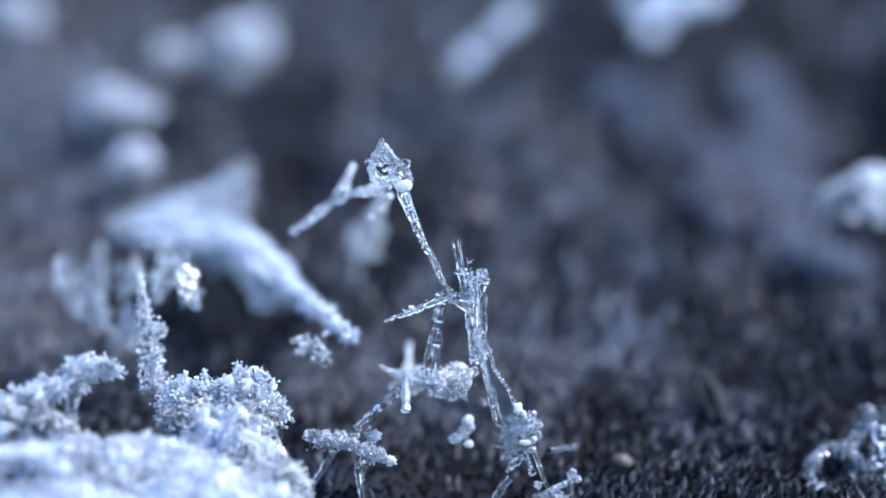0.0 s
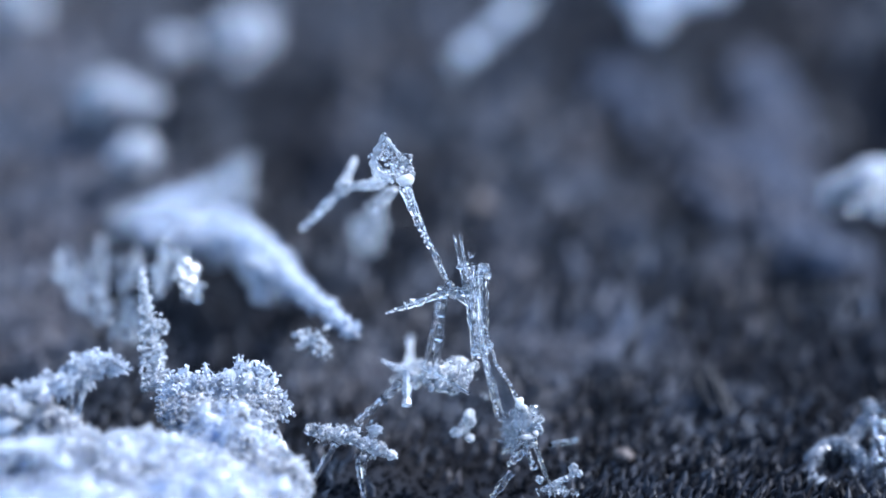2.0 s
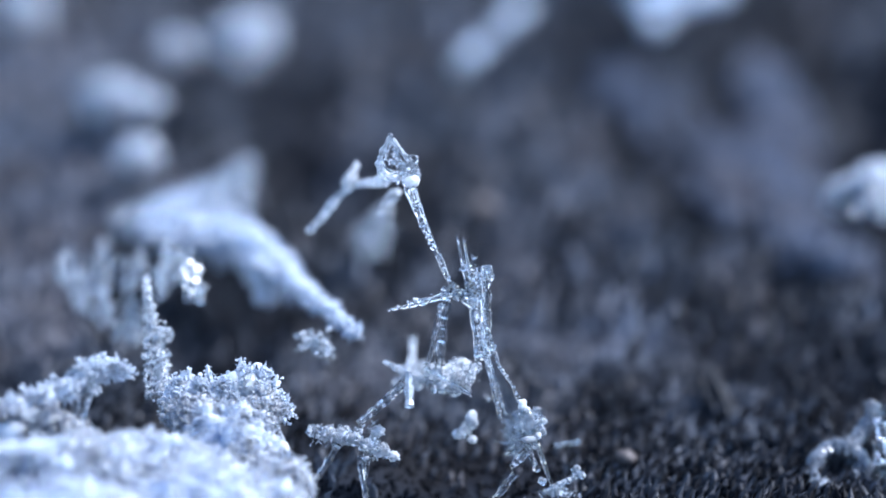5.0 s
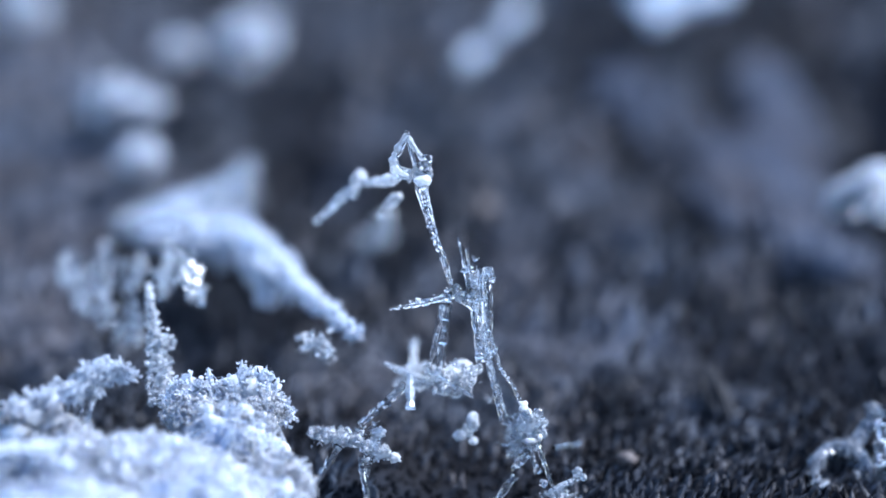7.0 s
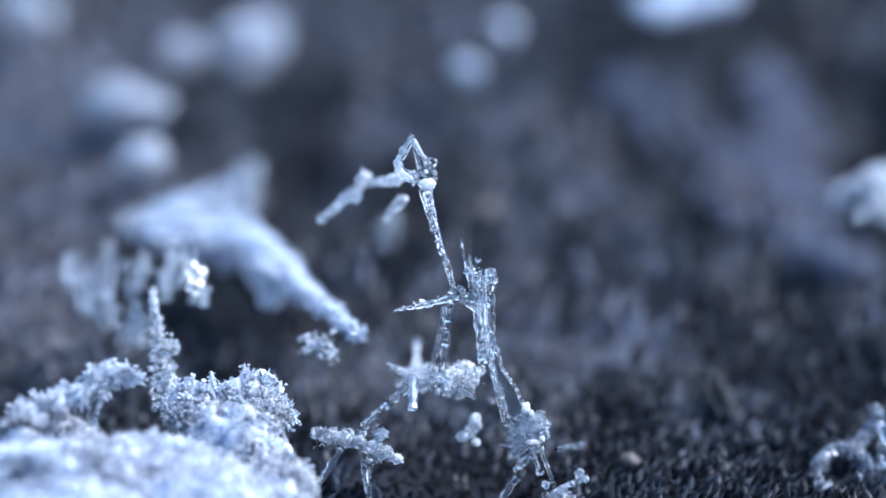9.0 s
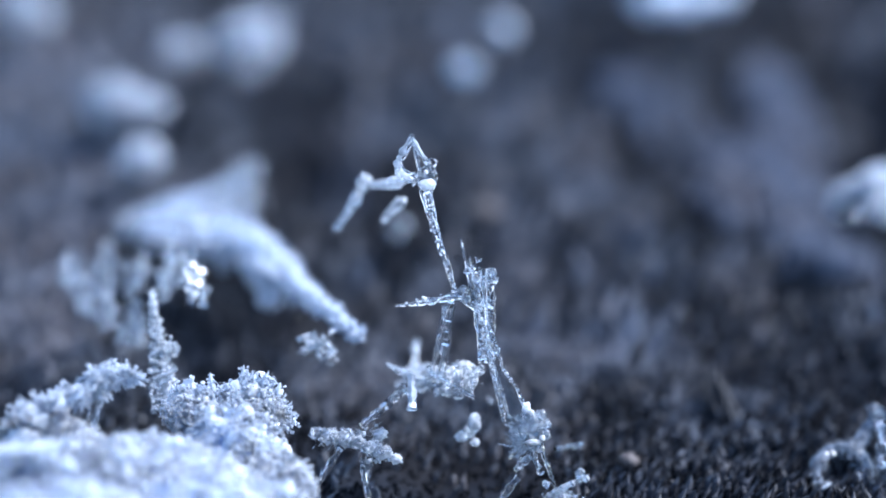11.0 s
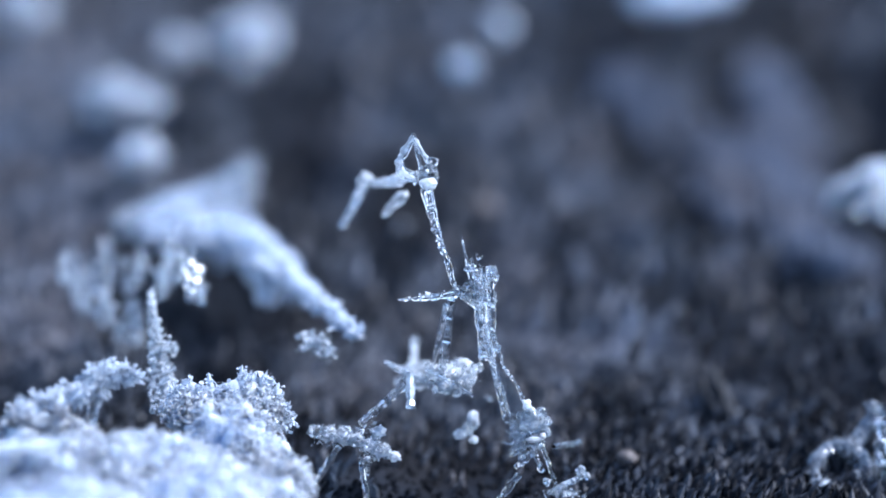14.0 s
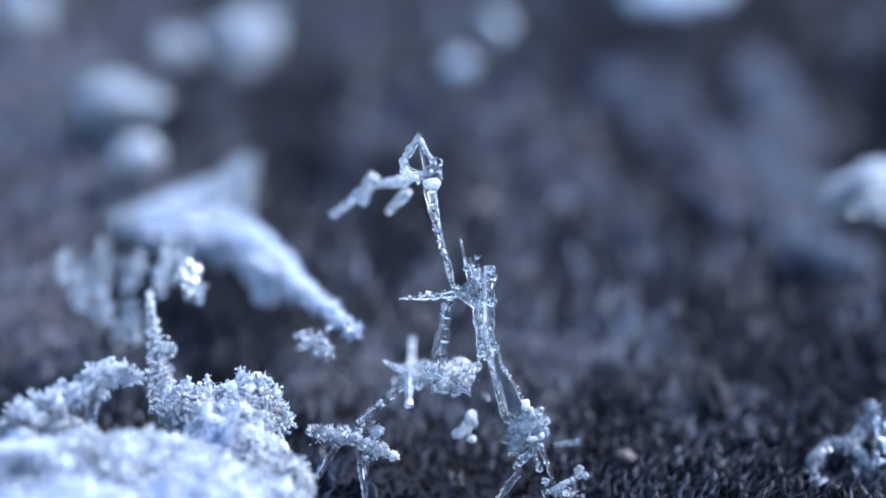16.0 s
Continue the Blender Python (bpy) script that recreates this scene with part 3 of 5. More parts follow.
    frost_and_glints(cross, [at(0.264, -0.356, 0.000), at(0.004, -0.324, 0.000), at(-0.398, -0.505, -0.130)], [0.034, 0.034, 0.01], 34, rng, JOINT)
    # brace
    b = Bag()
    b.column(at(-0.004, -0.365, 0.065), at(-0.073, -0.917, 0.260), 0.036, 0.046, 11, 0.2, 4)
    part("brace", b, ICE, t)
    b = Bag()
    b.column(at(-0.044, -0.417, 0.078), at(-0.145, -0.893, 0.260), 0.022, 0.018, 10, 0.18, 4)
    part("brace", b, ICE, t)
    b = Bag()
    b.column(at(0.064, -0.356, 0.000), at(0.224, -0.468, 0.000), 0.020, 0.018, 6, 0.22, 3)
    part("brace", b, ICE, t)
    # spire: a stepped column that carries a melting head
    b = Bag()
    knees = [(at(0.036, -0.304, 0.000), 0.014), (at(-0.012, -0.204, 0.000), 0.019), (at(-0.064, -0.084, 0.000), 0.024), (at(-0.120, 0.012, 0.000), 0.028), (at(-0.176, 0.132, 0.000), 0.032), (at(-0.228, 0.260, 0.000), 0.036), (at(-0.280, 0.396, 0.000), 0.050)]
    for (p, r0), (q, r1) in zip(knees, knees[1:]):
        b.column(p, q.lerp(p, -0.12), r0, r1, 4, 0.14, 2)
        b.shard(q + R * r1 * 0.5, r1 * 0.6)
        b.shard(q - R * r1 * 0.8, r1 * 0.4)
    spire = part("spire", b, ICE_CELL, t, "clear stepped ice column", JOINT)
    frost_and_glints(spire, [p for p, r in knees], [r for p, r in knees], 16, rng, JOINT)
    # white bead painted where the wet head glints in the sun
    b = Bag()
    b.lump(at(-0.279, 0.446, -0.100), 0.048, 0.22, (1.2, 0.8, 0.85), 3)
    b.lump(at(-0.299, 0.530, -0.078), 0.015, 0.25)
    b.lump(at(-0.247, 0.423, -0.065), 0.014, 0.25)
    part("bead", b, FIRN, spire, "white bead painted as the glint in the head", HEAD, True)
    b = Bag()
    b.lump(at(-0.284, 0.492, 0.000), 0.084, 0.2, (0.85, 0.85, 1.2), 3)
    for c, r in ((at(-0.312, 0.492, 0.000), 0.026), (at(-0.264, 0.540, 0.000), 0.022), (at(-0.272, 0.444, 0.000), 0.024), (at(-0.304, 0.564, 0.000), 0.018)):
        b.lump(c, r, 0.2, inside=True)
    b.lump(at(-0.264, 0.604, 0.000), 0.036, 0.3)
    part("head", b, WATER, spire, "rounded clear head of melt water", HEAD, True)
    b = Bag()
    rng = random.Random(17)
    for p, q, r0, r1 in ((at(-0.304, 0.424, 0.000), at(-0.432, 0.764, 0.000), 0.020, 0.013), (at(-0.424, 0.756, 0.000), at(-0.497, 0.597, 0.065), 0.017, 0.026), (at(-0.505, 0.614, 0.065), at(-0.466, 0.494, 0.130), 0.022, 0.03),
                         (at(-0.466, 0.519, 0.130), at(-0.317, 0.493, 0.065), 0.018, 0.02), (at(-0.408, 0.716, 0.000), at(-0.264, 0.564, 0.000), 0.014, 0.022)):
        b.column(p, q, r0, r1, 6, 0.3, 3)
        studded(b, [p, q], [r0, r1], 3, 0.012, rng)
    b.lump(at(-0.436, 0.768, 0.000), 0.022, 0.2, level=1)
    walls = Bag()
    for pts, radii in (([at(-0.432, 0.764, 0.000), at(-0.481, 0.665, 0.020), at(-0.509, 0.574, 0.060), at(-0.478, 0.494, 0.100), at(-0.369, 0.453, 0.060)], [0.014, 0.02, 0.026, 0.03, 0.026]), ([at(-0.420, 0.748, 0.000), at(-0.352, 0.660, 0.000), at(-0.280, 0.572, 0.000), at(-0.240, 0.476, 0.000)], [0.013, 0.017, 0.026, 0.03])):
        walls.path(pts, radii, 7, 0.35, 5)
        studded(walls, pts, radii, 8, 0.012, rng)
    part("head_wall", walls, WETFROST, spire, "frosted walls of the melting head", HEAD)
    part("tip", b, ICE_CELL, spire, "jagged open tip of thin ice struts", HEAD)
    grains = []
    for c, r, d in ((at(-0.416, 0.676, 0.000), 0.026, 0), (at(-0.376, 0.624, 0.000), 0.03, 1), (at(-0.336, 0.564, 0.000), 0.032, 2), (at(-0.449, 0.613, 0.052), 0.028, 3), (at(-0.401, 0.545, 0.052), 0.03, 4), (at(-0.525, 0.622, 0.065), 0.02, 5), (at(-0.448, 0.716, 0.000), 0.02, 6), (at(-0.368, 0.692, 0.000), 0.018, 7)):
        b = Bag()
        for _ in range(16):
            b.shard(c + Vector((rng.gauss(0, 0.8), rng.gauss(0, 0.6), rng.gauss(0, 0.8))) * r, r * rng.uniform(0.3, 0.65))
        grains.append(part("tip_grain", b, ICE_CELL, spire, "", c))
    rng = random.Random(3)
    b = Bag()
    pts = [at(-0.760, 0.384, 0.850), at(-0.864, 0.302, 0.850), at(-0.975, 0.211, 0.850), at(-1.058, 0.153, 0.850), at(-1.095, 0.124, 0.850)]
    b.path(pts, [0.026, 0.032, 0.036, 0.024, 0.02], 7, 0.25, 5)
    studded(b, pts, [0.026, 0.032, 0.036, 0.024, 0.02], 16, 0.016, rng)
    b.lump(at(-1.087, 0.132, 0.850), 0.036, 0.25)
    arm = part("side_arm", b, WETFROST, t, "frosted drooping side arm", BULB)
    b = Bag()
    b.lump(BULB, 0.06, 0.25, (0.95, 0.8, 1.2), 3, 2.0)
    b.lump(at(-0.711, 0.442, 0.850), 0.038, 0.25, (1, 0.8, 1.1), 2, 2.0)
    bulb = part("bulb", b, WETFROST, t, "frozen drop at the bend of the side arm", BULB, True)
    b = Bag()
    pts = [at(-0.736, 0.426, 0.850), at(-0.698, 0.521, 0.850), at(-0.650, 0.633, 0.900)]
    b.path(pts, [0.034, 0.034, 0.022], 7, 0.25, 4)
    studded(b, pts, [0.034, 0.034, 0.022], 10, 0.016, rng)
    spur = part("spur", b, WETFROST, t, "short frosted spur that melts away", BULB)
    b = Bag()
    pts = [at(-0.703, 0.413, 0.850), at(-0.608, 0.415, 0.700), at(-0.506, 0.420, 0.500), at(-0.413, 0.441, 0.300), at(-0.345, 0.478, 0.100)]
    b.path(pts, [0.022, 0.03, 0.038, 0.02, 0.014], 7, 0.25, 5)
    studded(b, pts, [0.022, 0.03, 0.038, 0.02, 0.014], 8, 0.016, rng)
    b.lump(at(-0.489, 0.428, 0.500), 0.05, 0.25, (1.2, 0.8, 1), 2)
    b.lump(at(-0.592, 0.415, 0.700), 0.038, 0.25, (1.1, 0.8, 1), 2)
    link = part("link", b, WETFROST, t, "frosted link between head and side arm", at(-0.522, 0.417, 0.300))
    b = Bag()
    pts = [at(-0.471, 0.319, 1.300), at(-0.517, 0.241, 2.000), at(-0.585, 0.129, 2.800), at(-0.649, 0.014, 3.300)]
    b.path(pts, [0.03, 0.05, 0.09, 0.12], 6, 0.25, 5)
    studded(b, pts, [0.035, 0.055, 0.11, 0.16], 26, 0.034, rng)
    rear = part("rear_arm", b, WETFROST, t, "blurred frosted rear arm", at(-0.471, 0.319, 1.300))
    b = Bag()
    b.path([at(-0.546, 0.236, 0.900), at(-0.478, 0.309, 0.800), at(-0.411, 0.366, 0.700), at(-0.386, 0.386, 0.650)], [0.022, 0.034, 0.044, 0.03], 8, 0.2, 4)
    bead = part("rear_bead", b, WETFROST, t, "small frosted bead of ice", at(-0.462, 0.318, 0.800), True)
    return t, spire, (arm, bulb, spur, link), rear, grains, cross, prong, bead


# ---- smaller crystals round it ----
def build_star():
    rng = random.Random(6)
    t = thing("star_crystal", at(-0.199, -1.112, 0.390), "frosty star-shaped ice crystal with short plates", "ice crystal")
    for p, q, r0, r1 in ((at(-0.455, -0.840, 0.390), at(-0.130, -0.984, 0.325), 0.022, 0.04), (at(-0.252, -0.710, 1.300), at(-0.261, -1.016, 0.500), 0.032, 0.045), (at(-0.385, -1.029, 0.650), at(-0.148, -0.865, 0.650), 0.04, 0.045),
                         (at(-0.187, -1.011, 0.390), at(-0.322, -0.885, 0.520), 0.045, 0.03)):
        b = Bag()
        b.column(p, q, r0, r1, 7, 0.3, 4, 0.03)
        studded(b, [p, q], [r0, r1], 10, 0.02, rng)
        part("plate", b, RIME, t)
    b = Bag()
    b.column(at(-0.265, -0.910, 0.060), at(-0.260, -1.146, -0.060), 0.032, 0.04, 6, 0.16, 3)
    part("stub", b, GLAZE, t, "short clear hollow column")
    b = Bag()
    b.column(at(-0.308, -1.000, 0.325), at(-0.618, -1.271, 0.065), 0.040, 0.026, 14, 0.22, 6)
    part("arm", b, ICE, t)
    b = Bag()
    for c, r in ((at(-0.089, -0.919, 0.300), 0.06), (at(0.016, -0.936, 0.320), 0.075), (at(0.113, -0.976, 0.300), 0.065), (at(-0.024, -1.023, 0.280), 0.055), (at(0.089, -0.864, 0.360), 0.06), (at(0.154, -0.920, 0.340), 0.05), (at(0.065, -1.048, 0.300), 0.045)):
        b.lump(c, r, 0.3, (1.15, 0.9, 0.9), 3, 2.4)
    b.plates(at(0.044, -0.957, 0.260), (0.27, 0.15, 0.14), 190, 0.017, rng, 0.3)
    part("crust", b, WETFROST, t, "crust of broken ice plates", smooth=True)
    b = Bag()
    b.column(at(-0.157, -0.880, 0.130), at(0.184, -1.071, 0.065), 0.020, 0.016, 8, 0.2, 5)
    part("needle", b, ICE, t)


def build_bead():
    t = thing("ice_bead", at(0.146, -1.437, 0.390), "small wet cluster of clear ice beads", "ice bead")
    for c, r, sq in ((at(0.179, -1.263, 0.390), 0.062, (0.8, 0.8, 1.2)), (at(0.089, -1.360, 0.390), 0.045, (1.1, 0.9, 0.8)), (at(0.187, -1.401, 0.390), 0.036, (1, 1, 0.8)), (at(0.138, -1.331, 0.455), 0.05, (1, 1, 1))):
        b = Bag()
        b.lump(c, r, 0.15, sq, 3, 1.6)
        part("bead", b, WETFROST, t, smooth=True)


def build_crumb(c, size, n, label, up=0.0):
    t = thing("ice_crumb", c - Vector((0, 0, size * 0.6)), label, "ice crumb", "loose ice crumbs")
    b = Bag()
    b.lump(c, size * 0.25, 0.3, level=1)
    for _ in range(max(5, n // 2)):
        d = Vector((random.gauss(0, 1), random.gauss(0, 0.6), random.gauss(0, 1))).normalized()
        b.column(c, c + d * size * random.uniform(0.4, 0.9), size * 0.12, size * 0.07, 4, 0.3, 2)
    b.plates(c, (size * 1.3, size * 1.3, size), n, size * 0.16, random.Random(n), 0.3)
    part("grain", b, WETFROST, t)
    return t


def build_low_crystal():
    t = thing("low_crystal", at(-0.736, -1.748, 0.000), "frosty crystal lump on thin clear legs", "ice crystal")
    b = Bag()
    rng = random.Random(33)
    for c, r in ((at(-0.950, -1.332, 0.150), 0.045), (at(-0.852, -1.347, 0.120), 0.06), (at(-0.747, -1.370, 0.100), 0.065), (at(-0.650, -1.385, 0.080), 0.055), (at(-0.557, -1.423, 0.050), 0.055), (at(-0.464, -1.461, 0.000), 0.055), (at(-0.376, -1.501, 0.000), 0.04), (at(-0.490, -1.330, 0.100), 0.045)):
        b.lump(c, r, 0.3, (1.15, 0.9, 0.9), 3, 2.4)
    b.plates(at(-0.758, -1.359, 0.065), (0.3, 0.1, 0.1), 170, 0.014, rng, 0.5)
    b.plates(at(-0.496, -1.456, 0.000), (0.13, 0.09, 0.07), 90, 0.013, rng, 0.4)
    b.plates(at(-0.515, -1.331, 0.130), (0.05, 0.11, 0.06), 40, 0.013, rng, 0.4)
    part("lump", b, WETFROST, t, smooth=True)
    for p, q in ((at(-0.768, -1.416, 0.000), at(-0.987, -1.771, -0.130)), (at(-0.608, -1.496, 0.000), at(-0.567, -1.792, -0.065)), (at(-0.536, -1.476, 0.000), at(-0.584, -1.636, 0.000))):
        b = Bag()
        b.column(p, q, 0.03, 0.02, 10, 0.24, 5)
        part("leg", b, ICE, t)


# ---- the heap of snow ----
def build_heap():
    base = at(-2.142, -1.641, 0.076)
    t = thing("snow_heap", base, "loose heap of white snow grains on black cloth", "snow heap")
    rng = random.Random(4)
    # uneven mounds that carry the loose grains: centre, radius, flattening
    mounds = [(at(-1.540, -1.481, -0.260), 0.38, (1.05, 0.8, 1.05)), (at(-2.067, -1.629, -0.845), 0.37, (1.2, 0.8, 0.95)), (at(-2.715, -1.643, -1.105), 0.38, (1.25, 0.8, 0.9)),
              (at(-1.787, -1.222, -0.130), 0.17, (1.2, 1, 0.9)), (at(-1.192, -1.674, -0.520), 0.24, (1, 0.9, 0.95)), (at(-2.499, -1.412, -0.780), 0.14, (1.3, 1, 0.7)),
              (at(-1.313, -1.201, -0.065), 0.13, (1, 1, 1)), (at(-2.358, -1.617, -1.040), 0.32, (1.2, 0.8, 0.9)), (at(-1.712, -1.693, -0.650), 0.31, (1.1, 0.8, 1.0)), (at(-1.815, -1.720, -1.105), 0.40, (1.5, 1.2, 0.5)), (at(-2.630, -1.740, -1.365), 0.42, (1.4, 1.2, 0.5)), (at(-1.338, -1.715, -0.715), 0.32, (1.2, 1.2, 0.55)), (at(-2.040, -2.174, -1.170), 0.6, (2.0, 0.8, 0.8))]
    for c, r, sq in mounds:
        b = Bag()
        b.lump(c, r * 0.8, 0.3, sq, 5, 3.4)
        part("core", b, SNOW, t, smooth=True)
    b = Bag()
    for c, r, sq in mounds:
        b.fluff(c, r * 0.94, sq, int(70 + 480 * r), 0.034, 6, rng)
        b.crust(c, r * 0.87, sq, 20, int(500 + 3000 * r), 0.012, rng)
    tagged(part("loose_snow", b, FIRN, t, smooth=True), kind="stuff")
    b = Bag()
    for c, r, sq in mounds:
        b.fluff(c, r * 0.98, sq, int(20 + 130 * r), 0.04, 5, rng)
    tagged(part("loose_ice", b, RIME, t), kind="stuff")
    # long needles strewn over it
    b = Bag()
    for c, r, sq in mounds:
        for _ in range(60):
            d = Vector((rng.gauss(0, 1), rng.gauss(0, 1), abs(rng.gauss(0, 1)))).normalized()
            p = Vector(c) + Vector((d.x * sq[0], d.y * sq[1], d.z * sq[2])) * r * rng.uniform(0.95, 1.08)
            e = (d.cross(Vector((rng.gauss(0, 1), rng.gauss(0, 1), rng.gauss(0, 1)))).normalized() + d * rng.uniform(-0.3, 0.7)).normalized()
            ln = rng.uniform(0.08, 0.24)
            b.prism(p - e * ln / 2, p + e * ln / 2, rng.uniform(0.01, 0.02), rng.uniform(0.006, 0.014), 6, 4, 0.2)
    tagged(part("strewn_ice", b, RIME, t), kind="stuff")
    # sharp little crest on the heap's edge
    b, core = Bag(), Bag()
    for c, r, n in ((at(-1.416, -0.996, 0.000), 0.085, 16), (at(-1.304, -1.004, 0.000), 0.085, 16), (at(-1.232, -1.096, 0.000), 0.08, 16), (at(-1.176, -1.164, 0.000), 0.05, 10), (at(-1.572, -1.001, -0.065), 0.07, 10), (at(-1.732, -1.009, -0.065), 0.07, 10),
                    (at(-1.891, -0.986, -0.065), 0.06, 9), (at(-1.424, -0.892, 0.000), 0.04, 8), (at(-1.288, -0.908, 0.000), 0.04, 8), (at(-1.356, -1.136, 0.000), 0.10, 10)):
        core.lump(c, r * 0.72, 0.35, (1, 1, 1.05), 3, 3.0)
        b.plates(c, (r * 2.0, r * 2.2, r * 2.0), 60, 0.012, rng, 0.3)
        for _ in range(n * 7):
            d = Vector((rng.gauss(0, 1), rng.gauss(0, 1), rng.gauss(0.3, 1))).normalized()
            b.shard(c + d * r * rng.uniform(0.7, 1.15), rng.uniform(0.009, 0.024))
        for _ in range(n // 2):
            d = Vector((rng.gauss(0, 1), rng.gauss(0, 1), rng.gauss(0.5, 1))).normalized()
            b.sprig(c + d * r * 0.85, 0.05, 3, rng, d, 0.12)
    for p, q in ((at(-1.473, -0.924, 0.000), at(-1.457, -0.800, 0.000)), (at(-1.417, -0.940, 0.000), at(-1.361, -0.844, 0.000)), (at(-1.285, -1.012, 0.000), at(-1.285, -0.864, 0.000)), (at(-1.240, -1.028, 0.000), at(-1.200, -0.924, 0.000)), (at(-1.176, -1.084, 0.000), at(-1.088, -1.156, 0.000)), (at(-1.200, -1.100, 0.000), at(-1.128, -1.196, 0.000)),
                 (at(-1.671, -0.971, -0.030), at(-1.691, -0.855, -0.030)), (at(-1.827, -0.971, -0.030), at(-1.827, -0.867, -0.030)), (at(-1.349, -0.964, 0.000), at(-1.373, -0.892, 0.000))):
        b.prism(p, q, 0.036, 0.012, 5, 3, 0.3, 0.02)
        for _ in range(14):
            b.shard(p.lerp(q, rng.random()) + R * rng.gauss(0, 0.024) + F * rng.gauss(0, 0.02), rng.uniform(0.008, 0.02))
    ridge = [at(-1.993, -1.094, -0.050), at(-1.833, -0.994, -0.050), at(-1.654, -1.003, -0.040), at(-1.497, -0.956, 0.000), at(-1.337, -0.996, 0.000), at(-1.196, -1.096, 0.000), at(-1.136, -1.176, 0.000)]
    core.path([p - U * 0.03 for p in ridge], [0.06, 0.065, 0.065, 0.08, 0.09, 0.065, 0.03], 10, 0.3, 6)
    for p, q in zip(ridge, ridge[1:]):
        for _ in range(150):
            d = Vector((rng.gauss(0, 1), rng.gauss(0, 1), rng.gauss(0.3, 1))).normalized()
            b.shard(p.lerp(q, rng.random()) - U * 0.02 + d * rng.uniform(0.05, 0.1), rng.uniform(0.008, 0.02))
    crest = part("crest", b, CREST, t, "sharp crest of rime needles", at(-1.336, -1.116, 0.000))
    part("core", core, FIRN, crest, "soft white snow under the crest", ORIGIN[crest], True)
    # slender tower
    b = Bag()
    b.path([at(-2.050, -1.000, 0.2), at(-2.080, -0.798, 0.35), at(-2.120, -0.600, 0.45), at(-2.150, -0.400, 0.5), at(-2.190, -0.178, 0.6)], [0.045, 0.035, 0.026, 0.018, 0.008], 7, 0.28, 5)
    for i in range(16):
        k = i / 15
        p = at(-2.040, -0.991, 0.2).lerp(at(-2.185, -0.219, 0.55), k)
        b.prism(p - R * (0.10 - 0.075 * k) * random.uniform(0.3, 1.2), p + R * (0.09 - 0.07 * k) * random.uniform(0.3, 1.3) + U * random.uniform(-0.05, 0.07) + F * random.uniform(-0.06, 0.06), 0.014, 0.012, 6, 3, 0.4)
    b.rime(at(-2.095, -0.679, 0.4), (0.06, 0.28, 0.06), 60, (0.04, 0.1), (0.005, 0.009))
    for i in range(420):
        k = (i / 420) ** 1.3
        p = at(-2.069, -1.006, 0.250).lerp(at(-2.203, -0.180, 0.600), k)
        wide = 0.085 * (1 - k) ** 0.8 + 0.01
        b.shard(p + R * rng.uniform(-1, 1) * wide + F * rng.uniform(-1, 1) * wide + U * rng.gauss(0, 0.015), rng.uniform(0.01, 0.026))
    b.plates(at(-2.101, -0.607, 0.450), (0.13, 0.07, 0.08), 60, 0.02, rng, 0.3)
    b.plates(at(-2.105, -0.809, 0.400), (0.13, 0.14, 0.08), 60, 0.018, rng, 0.2)
    b.plates(at(-2.027, -0.582, 0.450), (0.05, 0.06, 0.05), 30, 0.016, rng, 0.3)
    tower = part("tower", b, WETFROST, t, "slender feathery tower of rime", at(-2.026, -0.991, -0.130))
    return t, crest, tower


def build_ledge():
    t = thing("snow_ledge", at(-2.756, -1.270, -0.910), "slumping ledge of wet snow leaning on the heap", "snow lump")
    b = Bag()
    rng = random.Random(21)
    for c, r in ((at(-2.999, -1.096, -0.650), 0.10), (at(-2.850, -1.013, -0.585), 0.10), (at(-2.701, -0.953, -0.520), 0.09), (at(-2.562, -0.892, -0.455), 0.085), (at(-2.439, -0.847, -0.390), 0.07), (at(-2.348, -0.816, -0.390), 0.04)):
        b.lump(c, r * 0.85, 0.35, (1.2, 1, 0.9), 2, 2.3)
        b.fluff(c, r * 0.9, (1.2, 1, 0.9), 40, 0.055, 5, rng, -0.3)
    b.rime(at(-2.492, -0.782, -0.455), (0.16, 0.06, 0.08), 40, (0.04, 0.1), (0.006, 0.012), U, 0.8)
    part("ledge", b, CREST, t)
    b = Bag()
    b.column(at(-2.501, -0.878, -0.520), at(-2.604, -1.267, -0.585), 0.03, 0.024, 9, 0.24, 4)
    b.column(at(-2.595, -0.937, -0.520), at(-2.650, -1.270, -0.520), 0.024, 0.02, 8, 0.24, 3)
    part("icicle", b, ICE, t)
    b = Bag()
    for c, r in ((at(-2.941, -1.158, -0.650), 0.13), (at(-2.816, -1.186, -0.650), 0.13), (at(-2.882, -1.303, -0.650), 0.14), (at(-3.058, -1.264, -0.650), 0.16), (at(-2.687, -1.283, -0.650), 0.09)):
        b.fluff(c, r, (1.1, 1, 1), 60, 0.06, 5, rng, -0.3)
        b.lump(c, r * 0.8, 0.3, (1.1, 1, 1), 2)
    part("prop", b, FIRN, t, smooth=True)
    return t


def build_needle(p, q, r, label, mat):
    t = thing("ice_needle", p, label, "ice needle", "loose ice needles")
    b = Bag()
    b.prism(p, q, r, r * 0.8, 6, 8, 0.12)
    part("needle", b, mat, t)


